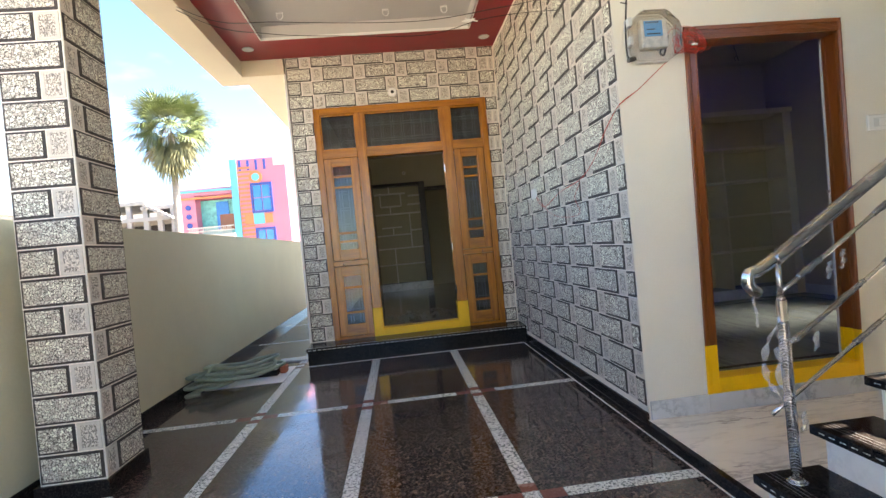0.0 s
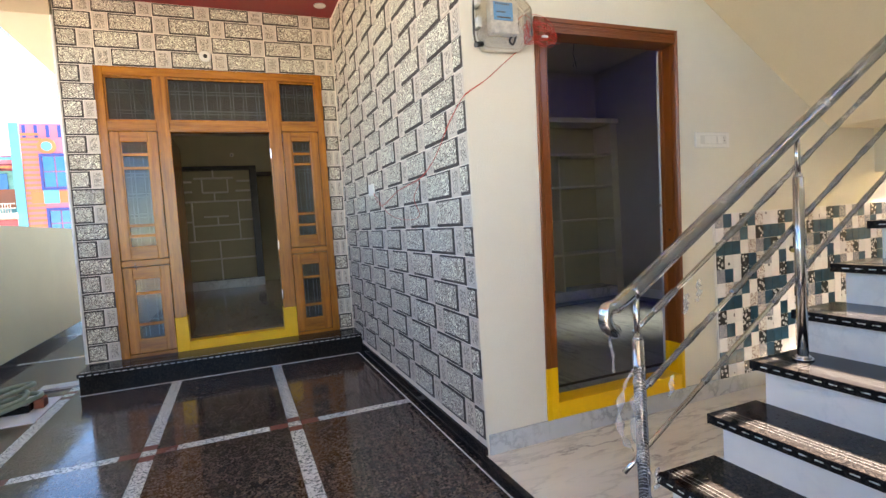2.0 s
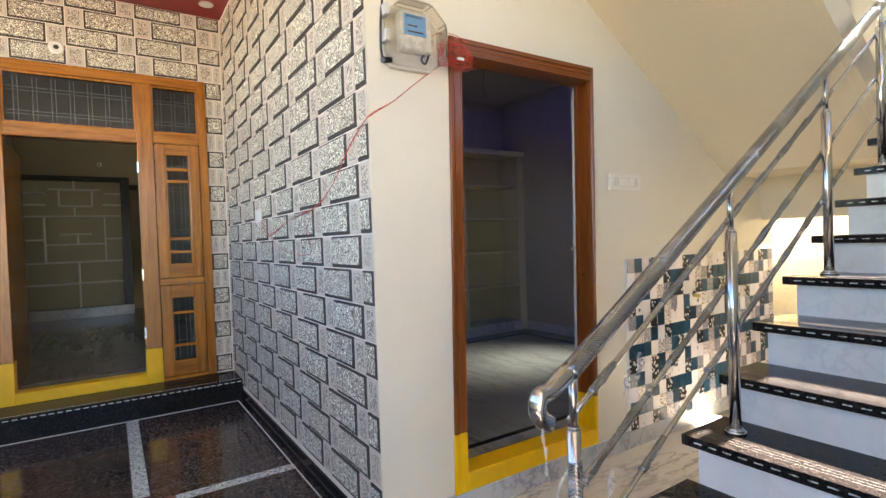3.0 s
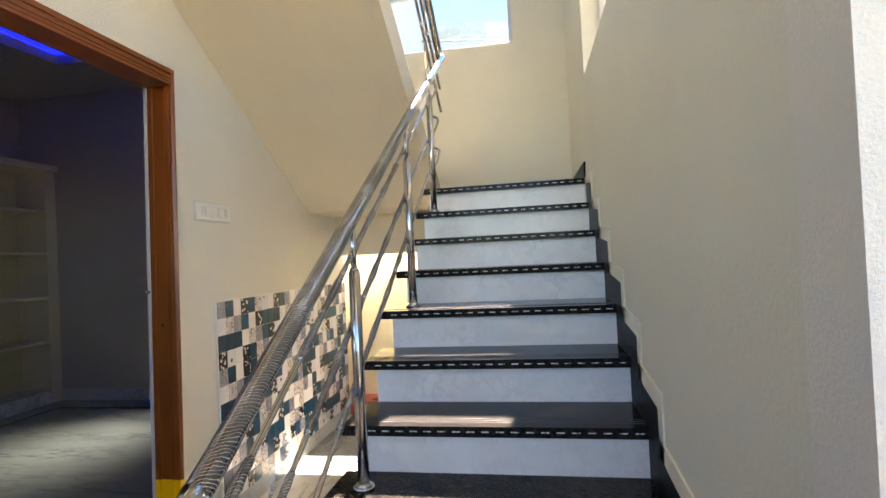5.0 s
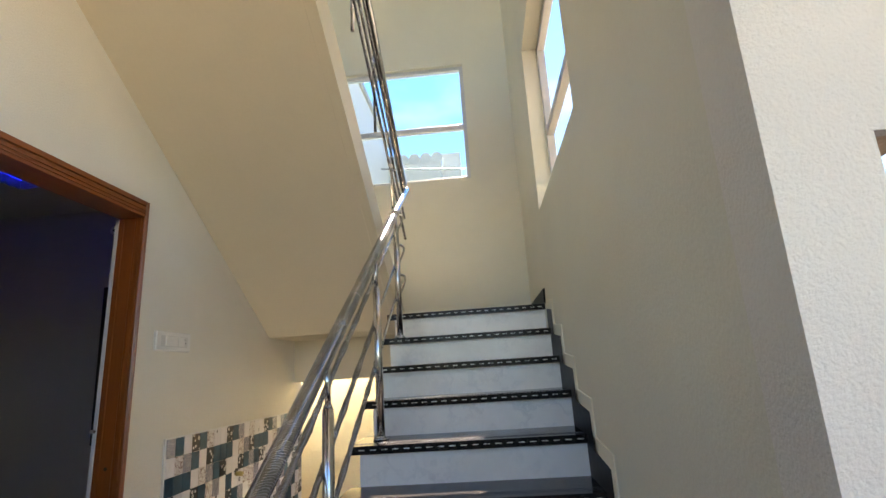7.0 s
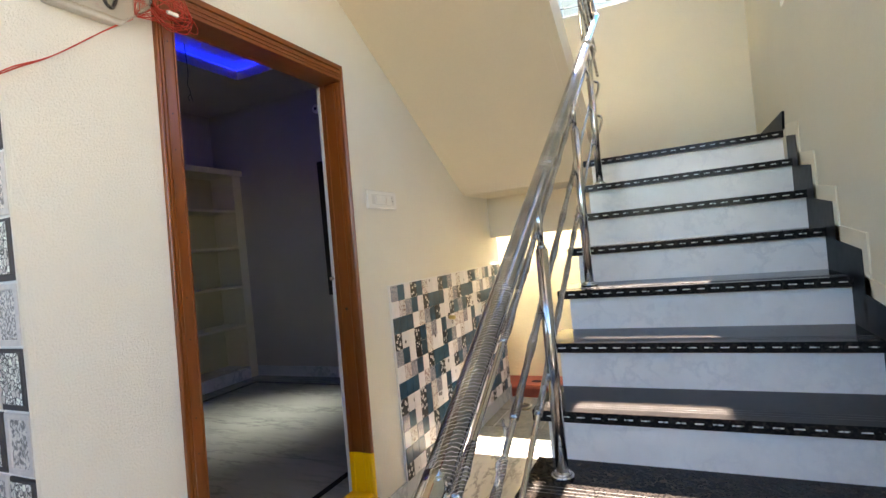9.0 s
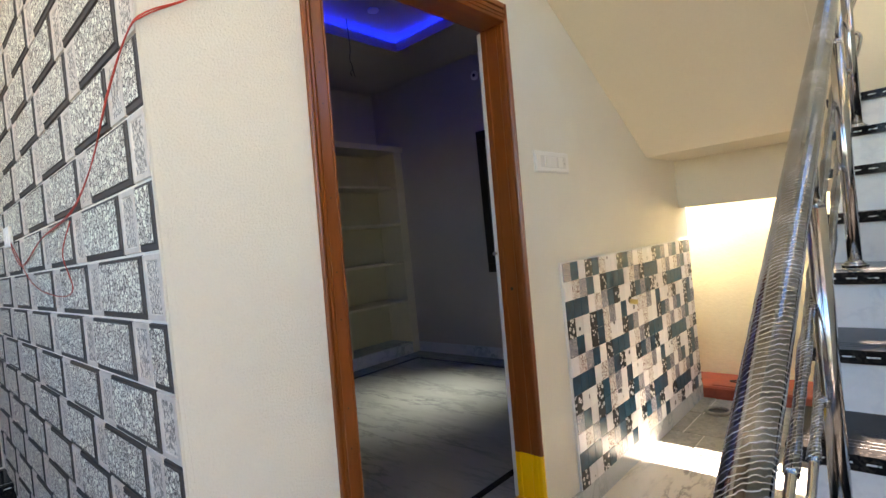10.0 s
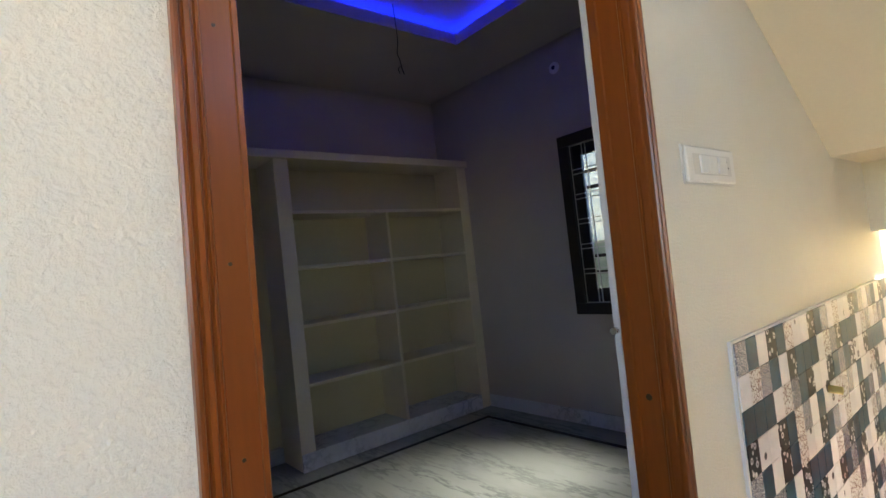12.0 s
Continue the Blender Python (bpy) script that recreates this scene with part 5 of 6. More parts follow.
# window with dark frame, bars and brown shutter
win = thing("window_room", (4.9, 4.2, 1.08), "dark-framed room window with glazed brown sashes and thin steel grille", "window", kind="structure")
wy0, wy1, wz0, wz1 = 3.75, 4.70, 1.075, 2.445
f = 0.085
boxes("window_frame", [(4.868, 4.96, wy0, wy1, wz0, wz0 + f), (4.868, 4.96, wy0, wy1, wz1 - f, wz1), (4.868, 4.96, wy1 - f, wy1, wz0 + f, wz1 - f), (4.868, 4.96, wy0, wy0 + f, wz0 + f, wz1 - f)], "darkwood", win, 0.004)
random.seed(15)
for ya, yb in ((wy0 + f, (wy0 + wy1) / 2), ((wy0 + wy1) / 2, wy1 - f)):
    sash = thing("sash", (4.94, ya, wz0 + f))
    sash.parent, sash.location = win, Vector((4.94, ya, wz0 + f)) - ORIGIN[win]
    ya, yb, za, zb = ya + 0.003, yb - 0.003, wz0 + f + 0.003, wz1 - f - 0.003
    for b in ((ya, ya + 0.075, za, zb), (yb - 0.075, yb, za, zb)):
        boxes("stile", [(4.925, 4.955, *b)], "darkwood", sash, 0.003)
    for b in ((za, za + 0.10), (zb - 0.08, zb)):
        boxes("rail", [(4.926, 4.954, ya + 0.075, yb - 0.075, *b)], "darkwood", sash, 0.003)
    for q in (0.13, 0.25, 0.76, 0.88):
        zc = zb - 0.08 - q * (zb - za - 0.18)
        boxes("glazing_bar", [(4.928, 4.950, ya + 0.075, yb - 0.075, zc - 0.012, zc + 0.012)], "darkwood", sash, 0.002)
    ob = boxes("pane", [(4.938, 4.942, ya + 0.075, yb - 0.075, za + 0.10, zb - 0.08)], "windowglass", sash)
    ob.visible_shadow = False
bm = bmesh.new()
gy0, gy1, gz0, gz1 = wy0 + f - 0.004, wy1 - f + 0.004, wz0 + f - 0.004, wz1 - f + 0.004
for y in [gy1 - 0.004, gy0 + 0.004] + [gy1 - 0.13 * k - d for k in range(1, 6) for d in (0.012, -0.018)]:
    bx(bm, 4.900, 4.906, y - 0.0035, y + 0.0035, gz0, gz1)
for z in [gz0 + 0.004, gz1 - 0.004] + [gz1 - 0.19 * k - d for k in range(1, 6) for d in (0.0, 0.035)]:
    bx(bm, 4.906, 4.911, gy0, gy1, z - 0.0035, z + 0.0035)
part("grille", bm, "grille", win)
# unseen slab added over the window to cut the sun
boxes("sunshade", [(5.0, 5.34, 3.45, 5.0, 2.55, 2.62)], "cream2", kind="structure", label="unseen concrete slab added over the room window to cut sun")

# ---- hall seen through the entrance ----
tv = thing("display_wall", (-0.13, 12.3, 0.45), "cream recessed display wall with raised ledges and a black frame", "display unit", kind="structure")
TX0, TX1, TZ0, TZ1 = -0.93, 0.56, 0.42, 2.72
YT = 12.3
boxes("base", [(TX0, TX1 + 0.14, YT - 0.30, YT, ZI + 0.02, TZ0)], "skirtmarble", tv, 0.004)
boxes("frame", [(TX0, TX1 + 0.14, YT - 0.29, YT, TZ1, TZ1 + 0.07), (TX1, TX1 + 0.14, YT - 0.29, YT, TZ0, TZ1)], "black", tv, 0.004)
led_ = []
def U(a):
    return TX0 + a * (TX1 - TX0)
def V(b):
    return TZ0 + b * (TZ1 - TZ0)
for u0, u1, v in ((0.0, 0.24, 0.90), (0.27, 0.78, 0.93), (0.82, 1, 0.90), (0.0, 0.24, 0.81), (0.37, 0.70, 0.80), (0.80, 1, 0.81), (0, 1, 0.72), (0.36, 0.68, 0.58), (0.0, 0.22, 0.54), (0.22, 0.82, 0.50), (0.82, 1, 0.54), (0, 1, 0.36), (0, 1, 0.19)):
    led_.append((U(u0), U(u1), YT - 0.14, YT, V(v) - 0.016, V(v) + 0.016))
for u, v0, v1 in ((0.52, 0.93, 1), (0.37, 0.80, 0.93), (0.70, 0.80, 0.93), (0.52, 0.72, 0.80), (0.22, 0.36, 0.72), (0.82, 0.36, 0.72), (0.54, 0.50, 0.58), (0.54, 0.0, 0.36)):
    led_.append((U(u) - 0.014, U(u) + 0.014, YT - 0.135, YT, V(v0), V(v1)))
for b in led_:
    boxes("ledge", [b], "white", tv, 0.002)
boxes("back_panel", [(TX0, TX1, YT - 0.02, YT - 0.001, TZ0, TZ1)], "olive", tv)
boxes("hall_border", [(-0.62, -0.60, 6.8, 11.6, ZI + 0.02, ZI + 0.022), (-0.48, -0.46, 6.8, 11.6, ZI + 0.02, ZI + 0.022), (-0.62, 3.0, 6.75, 6.78, ZI + 0.02, ZI + 0.022)] + [(-0.60, -0.48, 6.9 + 0.28 * k, 6.92 + 0.28 * k, ZI + 0.02, ZI + 0.022) for k in range(17)], "redstrip", kind="structure", label="dark red inlaid floor border")
holder("wall_lamp_holder", (0.25, YT - 0.001, 3.05), (0, -1, 0), 0.04, "round lamp holder high on the hall wall")
boxes("passage_shelf", [(1.36, 1.9, 12.9, 13.5, 0.24, 2.3)], "redwood", kind="structure")
boxes("door_casing", [(1.30, 1.36, 12.26, 12.5, 0.24, 2.6), (0.70, 1.36, 12.26, 12.5, 2.6, 2.68)], "darkwood", kind="structure")

# ---- landing windows ----
def tower_window(name, axis, p, a0, a1, z0, z1, zm, label, mull=None):
    t = thing(name, (p, a0, z0) if axis == 0 else (a0, p, z0), label, "window", kind="structure")
    def B(u0, u1, w0, w1, d0, d1):
        return (p + d0, p + d1, u0, u1, w0, w1) if axis == 0 else (u0, u1, p + d0, p + d1, w0, w1)
    e = 0.035
    fr = [B(a0, a1, z0, z0 + e, 0, 0.05), B(a0, a1, z1 - e, z1, 0, 0.05), B(a0, a0 + e, z0 + e, z1 - e, 0, 0.05), B(a1 - e, a1, z0 + e, z1 - e, 0, 0.05), B(a0 + e, a1 - e, zm - 0.025, zm + 0.025, 0, 0.05)]
    if mull:
        fr.append(B(mull - 0.02, mull + 0.02, z0 + e, z1 - e, 0.0, 0.05))
    boxes("window_frame", fr, "alu", t, 0.003)
    for w0, w1 in ((z0 + e, zm - 0.025), (zm + 0.025, z1 - e)) if axis == 0 else ():
        ob = boxes("pane", [B(a0 + e, a1 - e, w0, w1, 0.022, 0.026)], "windowglass", t)
        ob.visible_shadow = False
    return t
tower_window("window_landing", 0, 4.89, 1.27, 2.50, 3.18, 4.34, 3.71, "aluminium landing window with one transom, sky behind")
tower_window("window_side", 1, 0.70, 2.35, 3.68, 2.46, 3.62, 2.98, "aluminium side window of the stair tower", None)

# ---- cover stones, hose, brick by the boundary wall ----
inl = boxes("sump_apron", [(-2.12, -1.352, 5.22, 5.93, 0.0, 0.006)], "white", kind="structure", label="white cement patch around the sump cover")
sump = thing("sump_cover", (-1.72, 5.72, 0.006), "tilted stone sump cover with a whitewashed top", "cover")
bm = bmesh.new()
bx(bm, -1.95, -1.47, 5.52, 5.86, 0.006, 0.066)
bevel(bm, 0.004)
part("slab", bm, "granite_fine", sump)
boxes("top_coat", [(-1.94, -1.48, 5.53, 5.85, 0.066, 0.070)], "white", sump, 0.001)
st2 = thing("loose_slab", (-1.45, 6.3, 0.0), "loose white marble offcut on the porch floor", "stone slab")
boxes("slab", [(-1.62, -1.25, 6.20, 6.38, 0.0, 0.02)], "skirtmarble", st2, 0.002)
br = thing("brick", (-1.47, 5.78, 0.006), "worn red brick beside the sump cover", "brick")
boxes("brick_body", [(-1.465, -1.395, 5.60, 5.72, 0.006, 0.085)], "brick", br, 0.006)
hose = thing("garden_hose", (-1.85, 5.75, 0), "loosely coiled dusty green garden hose on the floor", "hose")
random.seed(31)
bm = bmesh.new()
pts = []
ux, uy = 0.66, 0.75
for k in range(12 * 7 + 6):
    a, turn = k * 2 * math.pi / 12, k / 12
    if turn < 3.5:
        c, la, lb, h = (-2.02 + 0.05 * math.sin(turn * 3.1), 5.24 + 0.05 * math.cos(turn * 2.3)), 0.20 + 0.05 * math.sin(turn * 4.4), 0.13, 0.025 + 0.04 * turn
    else:
        c, la, lb, h = (-1.80 + 0.06 * math.sin(turn * 2.7), 5.47 + 0.09 * math.cos(turn * 1.9)), 0.46 - 0.10 * (0.5 + 0.5 * math.sin(turn * 2.2)), 0.19 + 0.07 * math.sin(turn * 3.3), 0.05 + 0.032 * (turn - 3.5)
    ca, sa = la * math.cos(a), lb * math.sin(a)
    x, y = c[0] + ca * ux - sa * uy, c[1] + ca * uy + sa * ux
    lift = 0.06 * max(0, -math.cos(a)) if turn >= 3.5 else 0
    pts.append((max(x + random.uniform(-0.02, 0.02), XL + 0.04), y + random.uniform(-0.02, 0.02), h + lift + random.uniform(-0.006, 0.012)))
pts += [(-2.12, 5.15, 0.05), (-2.20, 4.98, 0.022), (-2.08, 5.02, 0.022)]
tube(bm, curve_pts(pts, 4), 0.019, 8)
part("hose_coil", bm, "hose", hose)
pillar_top = boxes("pier_cap", [(1.36, 1.38, 0.66, 0.70, 1.30, 1.79)], "white", kind="structure", bev=0.003)
boxes("wall_side_plot", [(0.9, 30.0, -0.9, -0.75, -0.3, 2.12)], plain("rough_dark_masonry", (0.10, 0.075, 0.060), 0.9, var=0.35, scale=6, bmp=0.6, bscale=18), kind="structure", label="rough unplastered side boundary wall")

# added lamp in the window opening, standing in for its soft floor patch
glow = new("window_light", bpy.data.lights.new("window_light", "AREA"))
glow.data.shape, glow.data.size, glow.data.size_y, glow.data.energy, glow.data.spread, glow.data.color = "RECTANGLE", 0.35, 1.0, GLOW, radians(48), (0.93, 1.0, 0.97)
glow.matrix_world = look((4.93, 3.98, 1.75), (3.92, 4.45, 0.22))

# ---- neighbourhood beyond the boundary wall ----
EYE0 = Vector((-0.06, -0.07, 1.235))
def place(dx, d, z=0.0):
    """A spot at distance d ahead, dx of it to the side."""
    return EYE0.x + dx * d, EYE0.y + d, z


# pink house, its front nearly square to the view
D = 34.0
def hx(r):
    return EYE0.x + r * D
def hz(r):
    return EYE0.z + r * D
pink = plain("pink_paint", (0.47, 0.155, 0.22), 0.6, var=0.05, scale=0.6)
orange = plain("orange_paint", (0.50, 0.16, 0.06), 0.6, var=0.06)
teal = plain("turquoise_paint", (0.075, 0.32, 0.40), 0.6, var=0.06)
bluegl = plain("blue_glass", (0.02, 0.16, 0.45), 0.12, var=0.1)
navy = plain("navy_paint", (0.02, 0.05, 0.25), 0.5, var=0.1)
cream_h = plain("house_cream", (0.46, 0.44, 0.39), 0.6, var=0.05)
HY = EYE0.y + D
house = thing("pink_house", (hx(-0.30), HY, -0.16), "pink two-storey house with orange-striped tower, blue windows and balcony", "house")
xl, xc, xr = hx(-0.40), hx(-0.303), hx(-0.200)
zt1, zt2 = hz(0.153), hz(0.199)
boxes("wall", [(xc, xr, HY, HY + 9, -0.16, zt2)], pink, house, label="pink tower wall")
boxes("wall", [(xl, xc - 0.02, HY + 1.2, HY + 9, -0.16, zt1)], pink, house, label="pink wing wall")
boxes("wall", [(xl, xl + 0.9, HY + 0.1, HY + 1.2, -0.16, zt1 - 0.1), (xl + 0.9, xc - 0.02, HY + 0.1, HY + 1.2, zt1 - 0.55, zt1 - 0.1)], pink, house)
boxes("pilaster", [(xc, xc + 0.42, HY - 0.10, HY, -0.16, zt2)], teal, house, label="turquoise pilaster")
boxes("parapet_band", [(xl - 0.1, xc - 0.02, HY - 0.05, HY + 0.1, zt1 - 0.35, zt1 - 0.22)], teal, house)
boxes("parapet_band", [(xl - 0.1, xc - 0.02, HY - 0.02, HY + 0.1, zt1 - 0.78, zt1 - 0.66)], orange, house)
for k in range(19):
    z = hz(0.180) - 0.27 * k
    if z > 0.5:
        boxes("stripe", [(xc + 0.44, xc + 1.25 + 0.12 * (k % 2), HY - 0.045, HY, z, z + 0.13)], orange, house, label="orange painted stripe")
for k in range(4):
    boxes("parapet_slot", [(xc + 0.55 + 0.52 * k, xc + 0.70 + 0.52 * k, HY - 0.04, HY, zt2 - 0.75, zt2 - 0.1)], navy, house)
boxes("corner_panel", [(xr - 0.75, xr + 0.02, HY - 0.05, HY, zt2 - 0.55, zt2 - 0.05)], cream_h, house)
def hwin(x0, x1, z0, z1):
    w = thing("window", (x0, HY, z0))
    w.parent, w.location = house, Vector((x0, HY, z0)) - ORIGIN[house]
    boxes("window_frame", [(x0 - 0.12, x1 + 0.12, HY - 0.10, HY, z0 - 0.12, z0), (x0 - 0.12, x1 + 0.12, HY - 0.10, HY, z1, z1 + 0.12), (x0 - 0.12, x0, HY - 0.10, HY, z0, z1), (x1, x1 + 0.12, HY - 0.10, HY, z0, z1)], navy, w)
    n = 2
    for i in range(n):
        for j in range(2):
            a, b = x0 + (x1 - x0) * i / n, x0 + (x1 - x0) * (i + 1) / n
            c, d = z0 + (z1 - z0) * j / 2, z0 + (z1 - z0) * (j + 1) / 2
            boxes("pane", [(a + 0.03, b - 0.03, HY - 0.05, HY - 0.01, c + 0.03, d - 0.03)], bluegl, w)
hwin(hx(-0.265), hx(-0.232), hz(0.098), hz(0.148))
hwin(hx(-0.262), hx(-0.232), hz(0.02), hz(0.062))
bm = bmesh.new()
cxr, czr = hx(-0.257), hz(0.163)
tube(bm, [(cxr, HY - 0.08, czr), (cxr, HY, czr)], 0.42, 20)
part("medallion", bm, orange, house)
bm = bmesh.new()
tube(bm, [(cxr, HY - 0.10, czr), (cxr, HY - 0.07, czr)], 0.25, 18)
part("medallion_centre", bm, teal, house)
boxes("niche_panel", [(cxr - 0.9, cxr + 0.85, HY - 0.05, HY, hz(0.074), hz(0.092))], orange, house)
boxes("niche_centre", [(cxr - 0.35, cxr + 0.35, HY - 0.08, HY - 0.05, hz(0.073), hz(0.094))], teal, house)
# balcony recess
boxes("balcony_back", [(xl + 0.9, xc - 0.02, HY + 1.0, HY + 1.19, hz(0.062), zt1 - 0.8)], plain("turquoise_tile", (0.10, 0.38, 0.36), 0.4, var=0.4, scale=3), house)
boxes("balcony_door", [(xl + 1.9, xc - 0.6, HY + 0.93, HY + 1.0, hz(0.07), hz(0.125))], bluegl, house)
boxes("balcony_door", [(xl + 2.1, xc - 0.3, HY + 0.90, HY + 0.93, hz(0.07), hz(0.10))], "redwood", house)
bm = bmesh.new()
for k in range(24):
    x = xl + 0.5 + k * (xc - xl - 0.6) / 24
    bx(bm, x, x + 0.03, HY - 0.32, HY - 0.29, hz(0.060), hz(0.074))
for z in (hz(0.074), hz(0.067)):
    bx(bm, xl + 0.4, xc, HY - 0.33, HY - 0.28, z, z + 0.05)
part("balcony_rail", bm, cream_h, house)
boxes("balcony_slab", [(xl + 0.4, xc, HY - 0.35, HY + 1.0, hz(0.052), hz(0.060))], cream_h, house)
bm = bmesh.new()
for k in range(22):
    x = xl + 0.7 + k * (xc - xl - 0.9) / 22
    bx(bm, x, x + 0.03, HY + 0.15, HY + 0.18, zt1 - 0.1, zt1 + 0.42)
bx(bm, xl + 0.6, xc, HY + 0.14, HY + 0.19, zt1 + 0.40, zt1 + 0.47)
bx(bm, xl + 0.6, xc, HY + 0.14, HY + 0.19, zt1 + 0.12, zt1 + 0.17)
part("roof_rail", bm, "white", house)
for k in range(3):
    bm = bmesh.new()
    tube(bm, [(xl + 0.45, HY + 0.04, hz(0.115 - 0.017 * k)), (xl + 0.45, HY + 0.1, hz(0.115 - 0.017 * k))], 0.17, 14)
    part("roundel", bm, navy, house)

# white tower block right of it
D2 = 70.0
tw = thing("white_block", (EYE0.x - 0.195 * D2, EYE0.y + D2, -0.16), "tall pale apartment block with small vent openings", "building")
ty = EYE0.y + D2
boxes("wall", [(EYE0.x - 0.206 * D2, EYE0.x - 0.15 * D2, ty, ty + 9, -0.16, EYE0.z + 0.175 * D2)], cream_h, tw)
for i in range(9):
    boxes("window", [(EYE0.x - 0.196 * D2, EYE0.x - 0.190 * D2, ty - 0.05, ty, EYE0.z + (0.045 + 0.013 * i) * D2, EYE0.z + (0.052 + 0.013 * i) * D2)], plain("shade_grey", (0.25, 0.26, 0.28), 0.6) if i == 0 else bpy.data.materials["shade_grey"], tw)

# unfinished concrete frame at the far side
conc = plain("raw_concrete", (0.30, 0.295, 0.28), 0.8, var=0.15, scale=0.8)
D3 = 40.0
cf = thing("unfinished_building", (EYE0.x - 0.5 * D3, EYE0.y + D3, -0.16), "unfinished grey concrete building frame with slabs and columns", "building")
cy = EYE0.y + D3
for k, (a, b, z) in enumerate(((-0.60, -0.463, 0.128), (-0.472, -0.40, 0.118), (-0.60, -0.40, 0.097))):
    boxes("slab", [(EYE0.x + a * D3, EYE0.x + b * D3, cy, cy + 6, EYE0.z + z * D3, EYE0.z + (z + 0.007) * D3)], conc, cf)
for a in (-0.60, -0.565, -0.53, -0.50, -0.47, -0.445, -0.42):
    boxes("column", [(EYE0.x + a * D3, EYE0.x + a * D3 + 0.35, cy + 0.1, cy + 0.45, -0.16, EYE0.z + (0.128 if a < -0.47 else 0.118) * D3)], conc, cf)
# black sheet behind the columns paints in the shade under the slabs
boxes("wall", [(EYE0.x - 0.62 * D3, EYE0.x - 0.41 * D3, cy + 4, cy + 4.2, -0.16, EYE0.z + 0.112 * D3)], "black", cf)
boxes("stair_slope", [(EYE0.x - (0.463 - 0.006 * k) * D3, EYE0.x - (0.455 - 0.006 * k) * D3, cy - 0.4, cy, EYE0.z + (0.122 - 0.0035 * k) * D3, EYE0.z + (0.127 - 0.0035 * k) * D3) for k in range(8)], conc, cf, label="slanting concrete stair")
wt = thing("water_tank_tower", (EYE0.x - 0.479 * 60, EYE0.y + 60, -0.16), "white rooftop water tank on a pale building", "water tank")
x6, y6, z6 = EYE0.x - 0.479 * 60, EYE0.y + 60, EYE0.z
boxes("base", [(x6 - 1.6, x6 + 2.5, y6, y6 + 4, -0.16, z6 + 0.125 * 60)], cream_h, wt)
bm = bmesh.new()
tube(bm, [(x6, y6 + 1, z6 + 0.125 * 60), (x6, y6 + 1, z6 + 0.148 * 60), (x6, y6 + 1, z6 + 0.154 * 60)], [0.95, 0.95, 0.5], 16)
part("tank", bm, "white", wt)
yb = thing("yellow_house", (EYE0.x - 0.86 * 30, EYE0.y + 30, -0.16), "pale two-storey house with a blue tarpaulin front", "house")
x8, y8 = EYE0.x - 0.90 * 30, EYE0.y + 30
boxes("wall", [(x8, x8 + 3.4, y8, y8 + 5, -0.16, EYE0.z + 0.145 * 30)], cream_h, yb)
boxes("roof_edge", [(x8, x8 + 3.6, y8 - 0.2, y8 + 5, EYE0.z + 0.145 * 30, EYE0.z + 0.158 * 30)], conc, yb)
boxes("blue_sheet", [(x8 + 0.3, x8 + 3.5, y8 - 0.3, y8 - 0.22, EYE0.z + 0.03 * 30, EYE0.z + 0.085 * 30)], navy, yb)

# house behind the landing window
nb = thing("neighbour_block", (12, 2.2, -0.16), "white neighbouring block with a scalloped parapet", "building")
boxes("wall", [(13.0, 19.0, 2.05, 3.75, -0.16, 7.0)], cream_h, nb)
boxes("wall", [(13.6, 19.0, 1.55, 2.05, -0.16, 7.35)], cream_h, nb)
for k in range(6):
    bm = bmesh.new()
    yy = 2.15 + 0.3 * k
    tube(bm, [(12.98, yy, 7.0), (13.10, yy, 7.0)], 0.15, 14)
    part("scallop", bm, cream_h, nb)
for k, (a, b) in enumerate((((12.0, -6, 5.75), (12.0, 9, 6.9)), ((3.0, -8, 6.0), (14.0, -3, 6.4)))):
    t = thing("street_cable", a, "thin dark overhead cable outside the tower windows", "cable", "street cables")
    bm = bmesh.new()
    tube(bm, [a, ((a[0] + b[0]) / 2, (a[1] + b[1]) / 2, (a[2] + b[2]) / 2 - 0.12), b], 0.012, 6)
    part("cable", bm, "black", t)

# ---- fan palm ----
DP = 22.0
px, py = EYE0.x - 0.4035 * DP, EYE0.y + DP
pz = EYE0.z + 0.272 * DP
palm = thing("palm_tree", (px, py, -0.16), "tall fan palm with a round crown and drooping dry skirt", "tree")
bark = plain("palm_bark", (0.17, 0.16, 0.15), 0.9, var=0.2, scale=3, bmp=0.5, bscale=8, stretch=(1, 1, 5))
bm = bmesh.new()
tube(bm, [(px - 0.1 + 0.1 * i / 12, py, -0.16 + (pz - 0.3 + 0.16) * i / 12) for i in range(13)], [0.19 - 0.006 * i for i in range(13)], 12)
part("trunk", bm, bark, palm)
leaf_g = plain("palm_leaf", (0.085, 0.115, 0.042), 0.45, var=0.35, scale=3)
leaf_d = plain("dry_palm_leaf", (0.12, 0.12, 0.055), 0.7, var=0.3, scale=3)
random.seed(77)


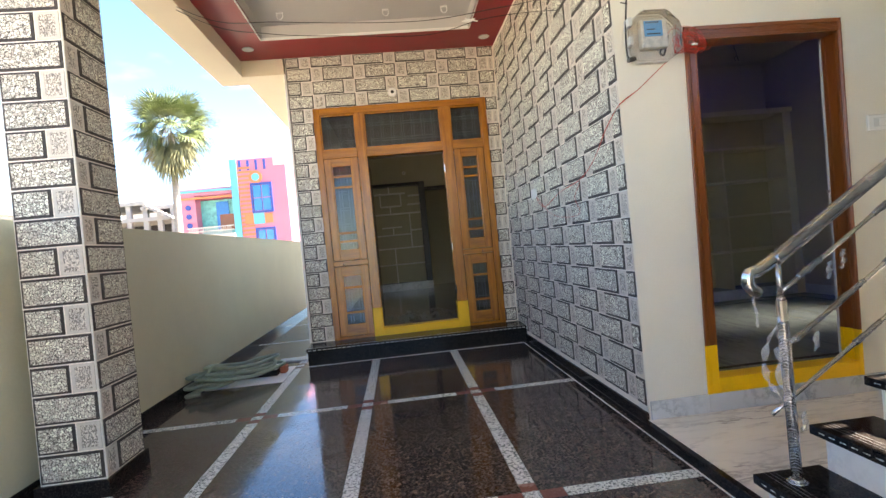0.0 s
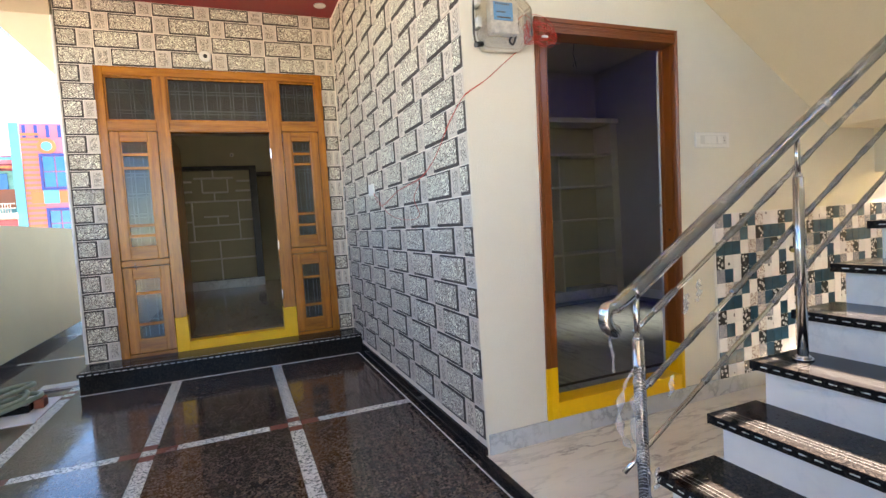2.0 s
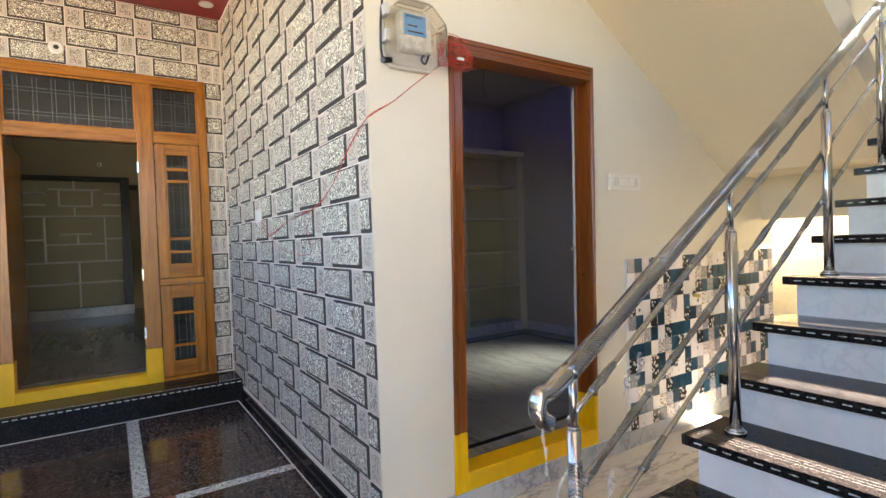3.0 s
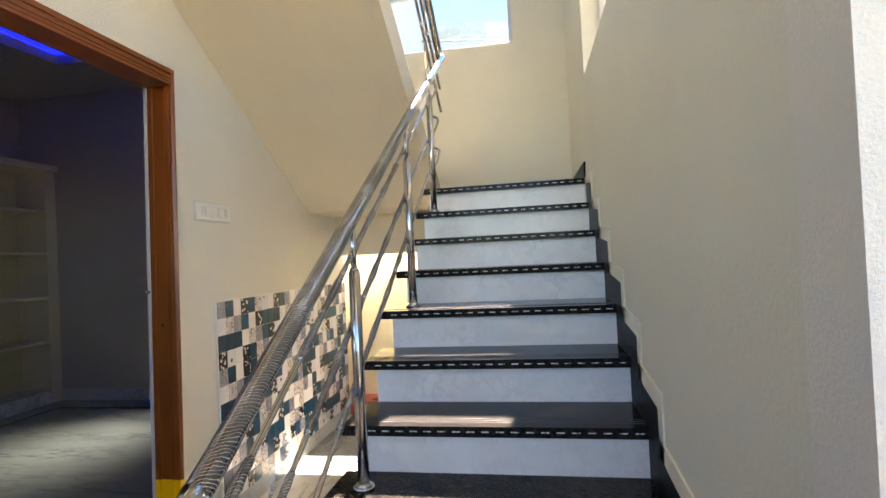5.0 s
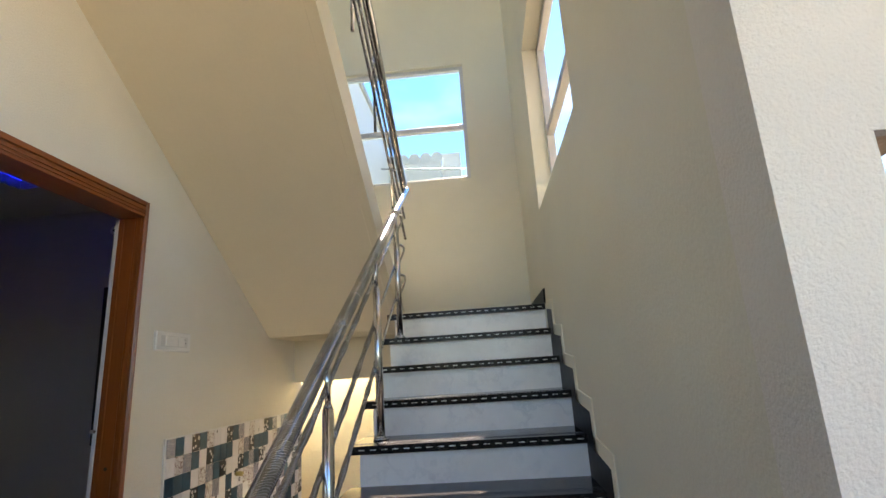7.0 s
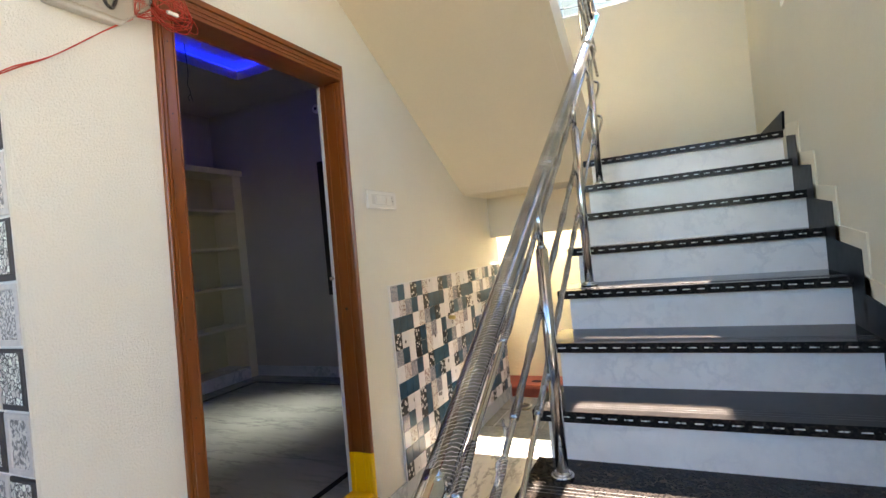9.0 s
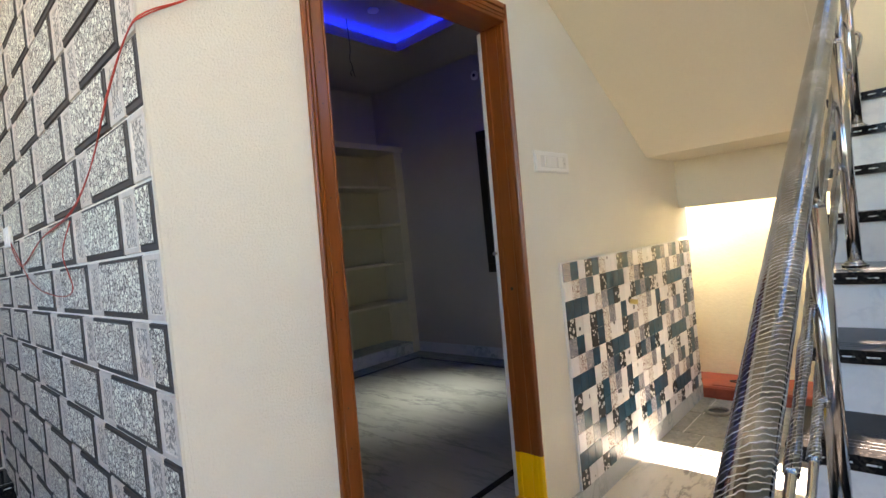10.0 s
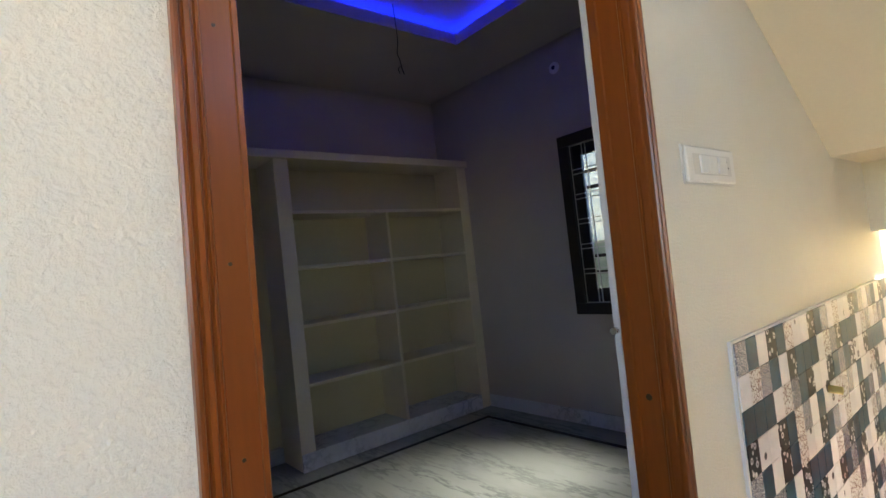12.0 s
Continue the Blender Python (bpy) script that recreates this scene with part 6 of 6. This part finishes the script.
def fan(bm, base, direction, size, droop, mi):
    d = Vector(direction).normalized()
    side = d.cross(Vector((0, 0, 1)))
    side = side.normalized() if side.length > 0.1 else Vector((1, 0, 0))
    nrm = side.cross(d).normalized()
    side = (side * math.cos(mi + size * 9) + nrm * math.sin(mi + size * 9)).normalized() if random.random() < 0.4 else side
    hub = base + d * size * 0.95
    # stalk
    w = 0.018
    q = [bm.verts.new(base - side * w), bm.verts.new(base + side * w), bm.verts.new(hub + side * w), bm.verts.new(hub - side * w)]
    bm.faces.new(q).material_index = mi
    n = 26
    for i in range(n):
        a = radians(-125 + 250 * i / (n - 1)) + random.uniform(-0.03, 0.03)
        r = size * (0.95 - 0.28 * abs(a) / 2.2) * random.uniform(0.88, 1.05)
        v = d * math.cos(a) + side * math.sin(a)
        o = (side * math.cos(a) - d * math.sin(a)) * 0.032 * size
        mid = hub + v * r * 0.6 - Vector((0, 0, droop * r * 0.15))
        tip = hub + v * r - Vector((0, 0, droop * r * 0.6))
        a0, b0, b1, c = bm.verts.new(hub), bm.verts.new(mid - o + nrm * 0.01), bm.verts.new(mid + o + nrm * 0.01), bm.verts.new(tip)
        for f in (bm.faces.new((a0, b0, b1)), bm.faces.new((b0, c, b1))):
            f.material_index = mi


bm = bmesh.new()
top = Vector((px, py, pz))
for i in range(62):
    el = math.asin(-0.62 + 1.6 * (i + 0.5) / 62)
    az = i * 2.39996 + random.uniform(-0.2, 0.2)
    d = (math.cos(az) * math.cos(el), math.sin(az) * math.cos(el), math.sin(el))
    fan(bm, top + Vector(d) * 0.1, d, random.uniform(0.78, 1.1), 0.2 if el > 0 else 0.6, 0)
part("crown", bm, leaf_g, palm)
bm = bmesh.new()
for i in range(22):
    el = radians(random.uniform(-80, -35))
    az = random.uniform(0, 2 * math.pi)
    d = (math.cos(az) * math.cos(el), math.sin(az) * math.cos(el), math.sin(el))
    fan(bm, top - Vector((0, 0, 0.25)), d, random.uniform(0.85, 1.15), 0.8, 0)
part("dry_skirt", bm, leaf_d, palm)

# pale block added here to stop direct sun entering the room window
eb = thing("sun_block_house", (8, 3.4, -0.16), "pale plastered block added behind the back wall to keep sun off the room window", "house")
boxes("wall", [(8.0, 13.0, 3.45, 9.0, -0.16, 7.4)], cream_h, eb)
boxes("roof_edge", [(7.8, 13.0, 3.4, 9.1, 7.4, 7.55)], conc, eb)

# ---- cladding pieces, last ----
clad(WALLF, (-1.20, YF, 0), 0, XR + 1.20 - 0.012, TH + 0.008, CEIL, holes=((DX0 + 1.20, DX1 + 1.20, TH, DZ1),), shift=0.30)
clad(WALLP, (XR, YF - 0.012, 0), -90, YF - YD - 0.016, 0.135, CEIL, shift=0.115, cast=True)


def pillar_face(origin, turn, width, first_long):
    """Courses of one long tile, or one cut tile and one small tile."""
    ca, sa = math.cos(radians(turn)), math.sin(radians(turn))
    z, row, g = 0.104, 0, 0.008
    while z < 3.44:
        h = min(0.1655, 3.46 - z) - g
        cuts = [(0.006, width - 0.006, "long")] if (row % 2 == 0) == first_long else ([(0.006, width * 0.60, "long"), (width * 0.60 + g, width - 0.006, "small")] if turn == 0 else [(0.006, width * 0.28, "small"), (width * 0.28 + g, width - 0.006, "long")])
        for a, b, kind in cuts:
            key = (round(b - a, 3), round(h, 3), kind)
            if key not in PIECES:
                PIECES[key] = slab_piece(key[0], key[1], kind)
            ob = new("wall_tile", PIECES[key])
            ob.parent = PIL
            ob.location = (origin[0] + ca * a, origin[1] + sa * a, z + g / 2)
            ob.rotation_euler = (0, 0, radians(turn))
        z += 0.1655
        row += 1


pillar_face((PX0, PY0), 0, PX1 - PX0, True)
pillar_face((PX1, PY0), 90, PY1 - PY0, False)
boxes("trim", [(PX1 - 0.004, PX1 + 0.007, PY0 - 0.007, PY0 + 0.004, 0.10, 3.46)], "cream", PIL, 0.003)
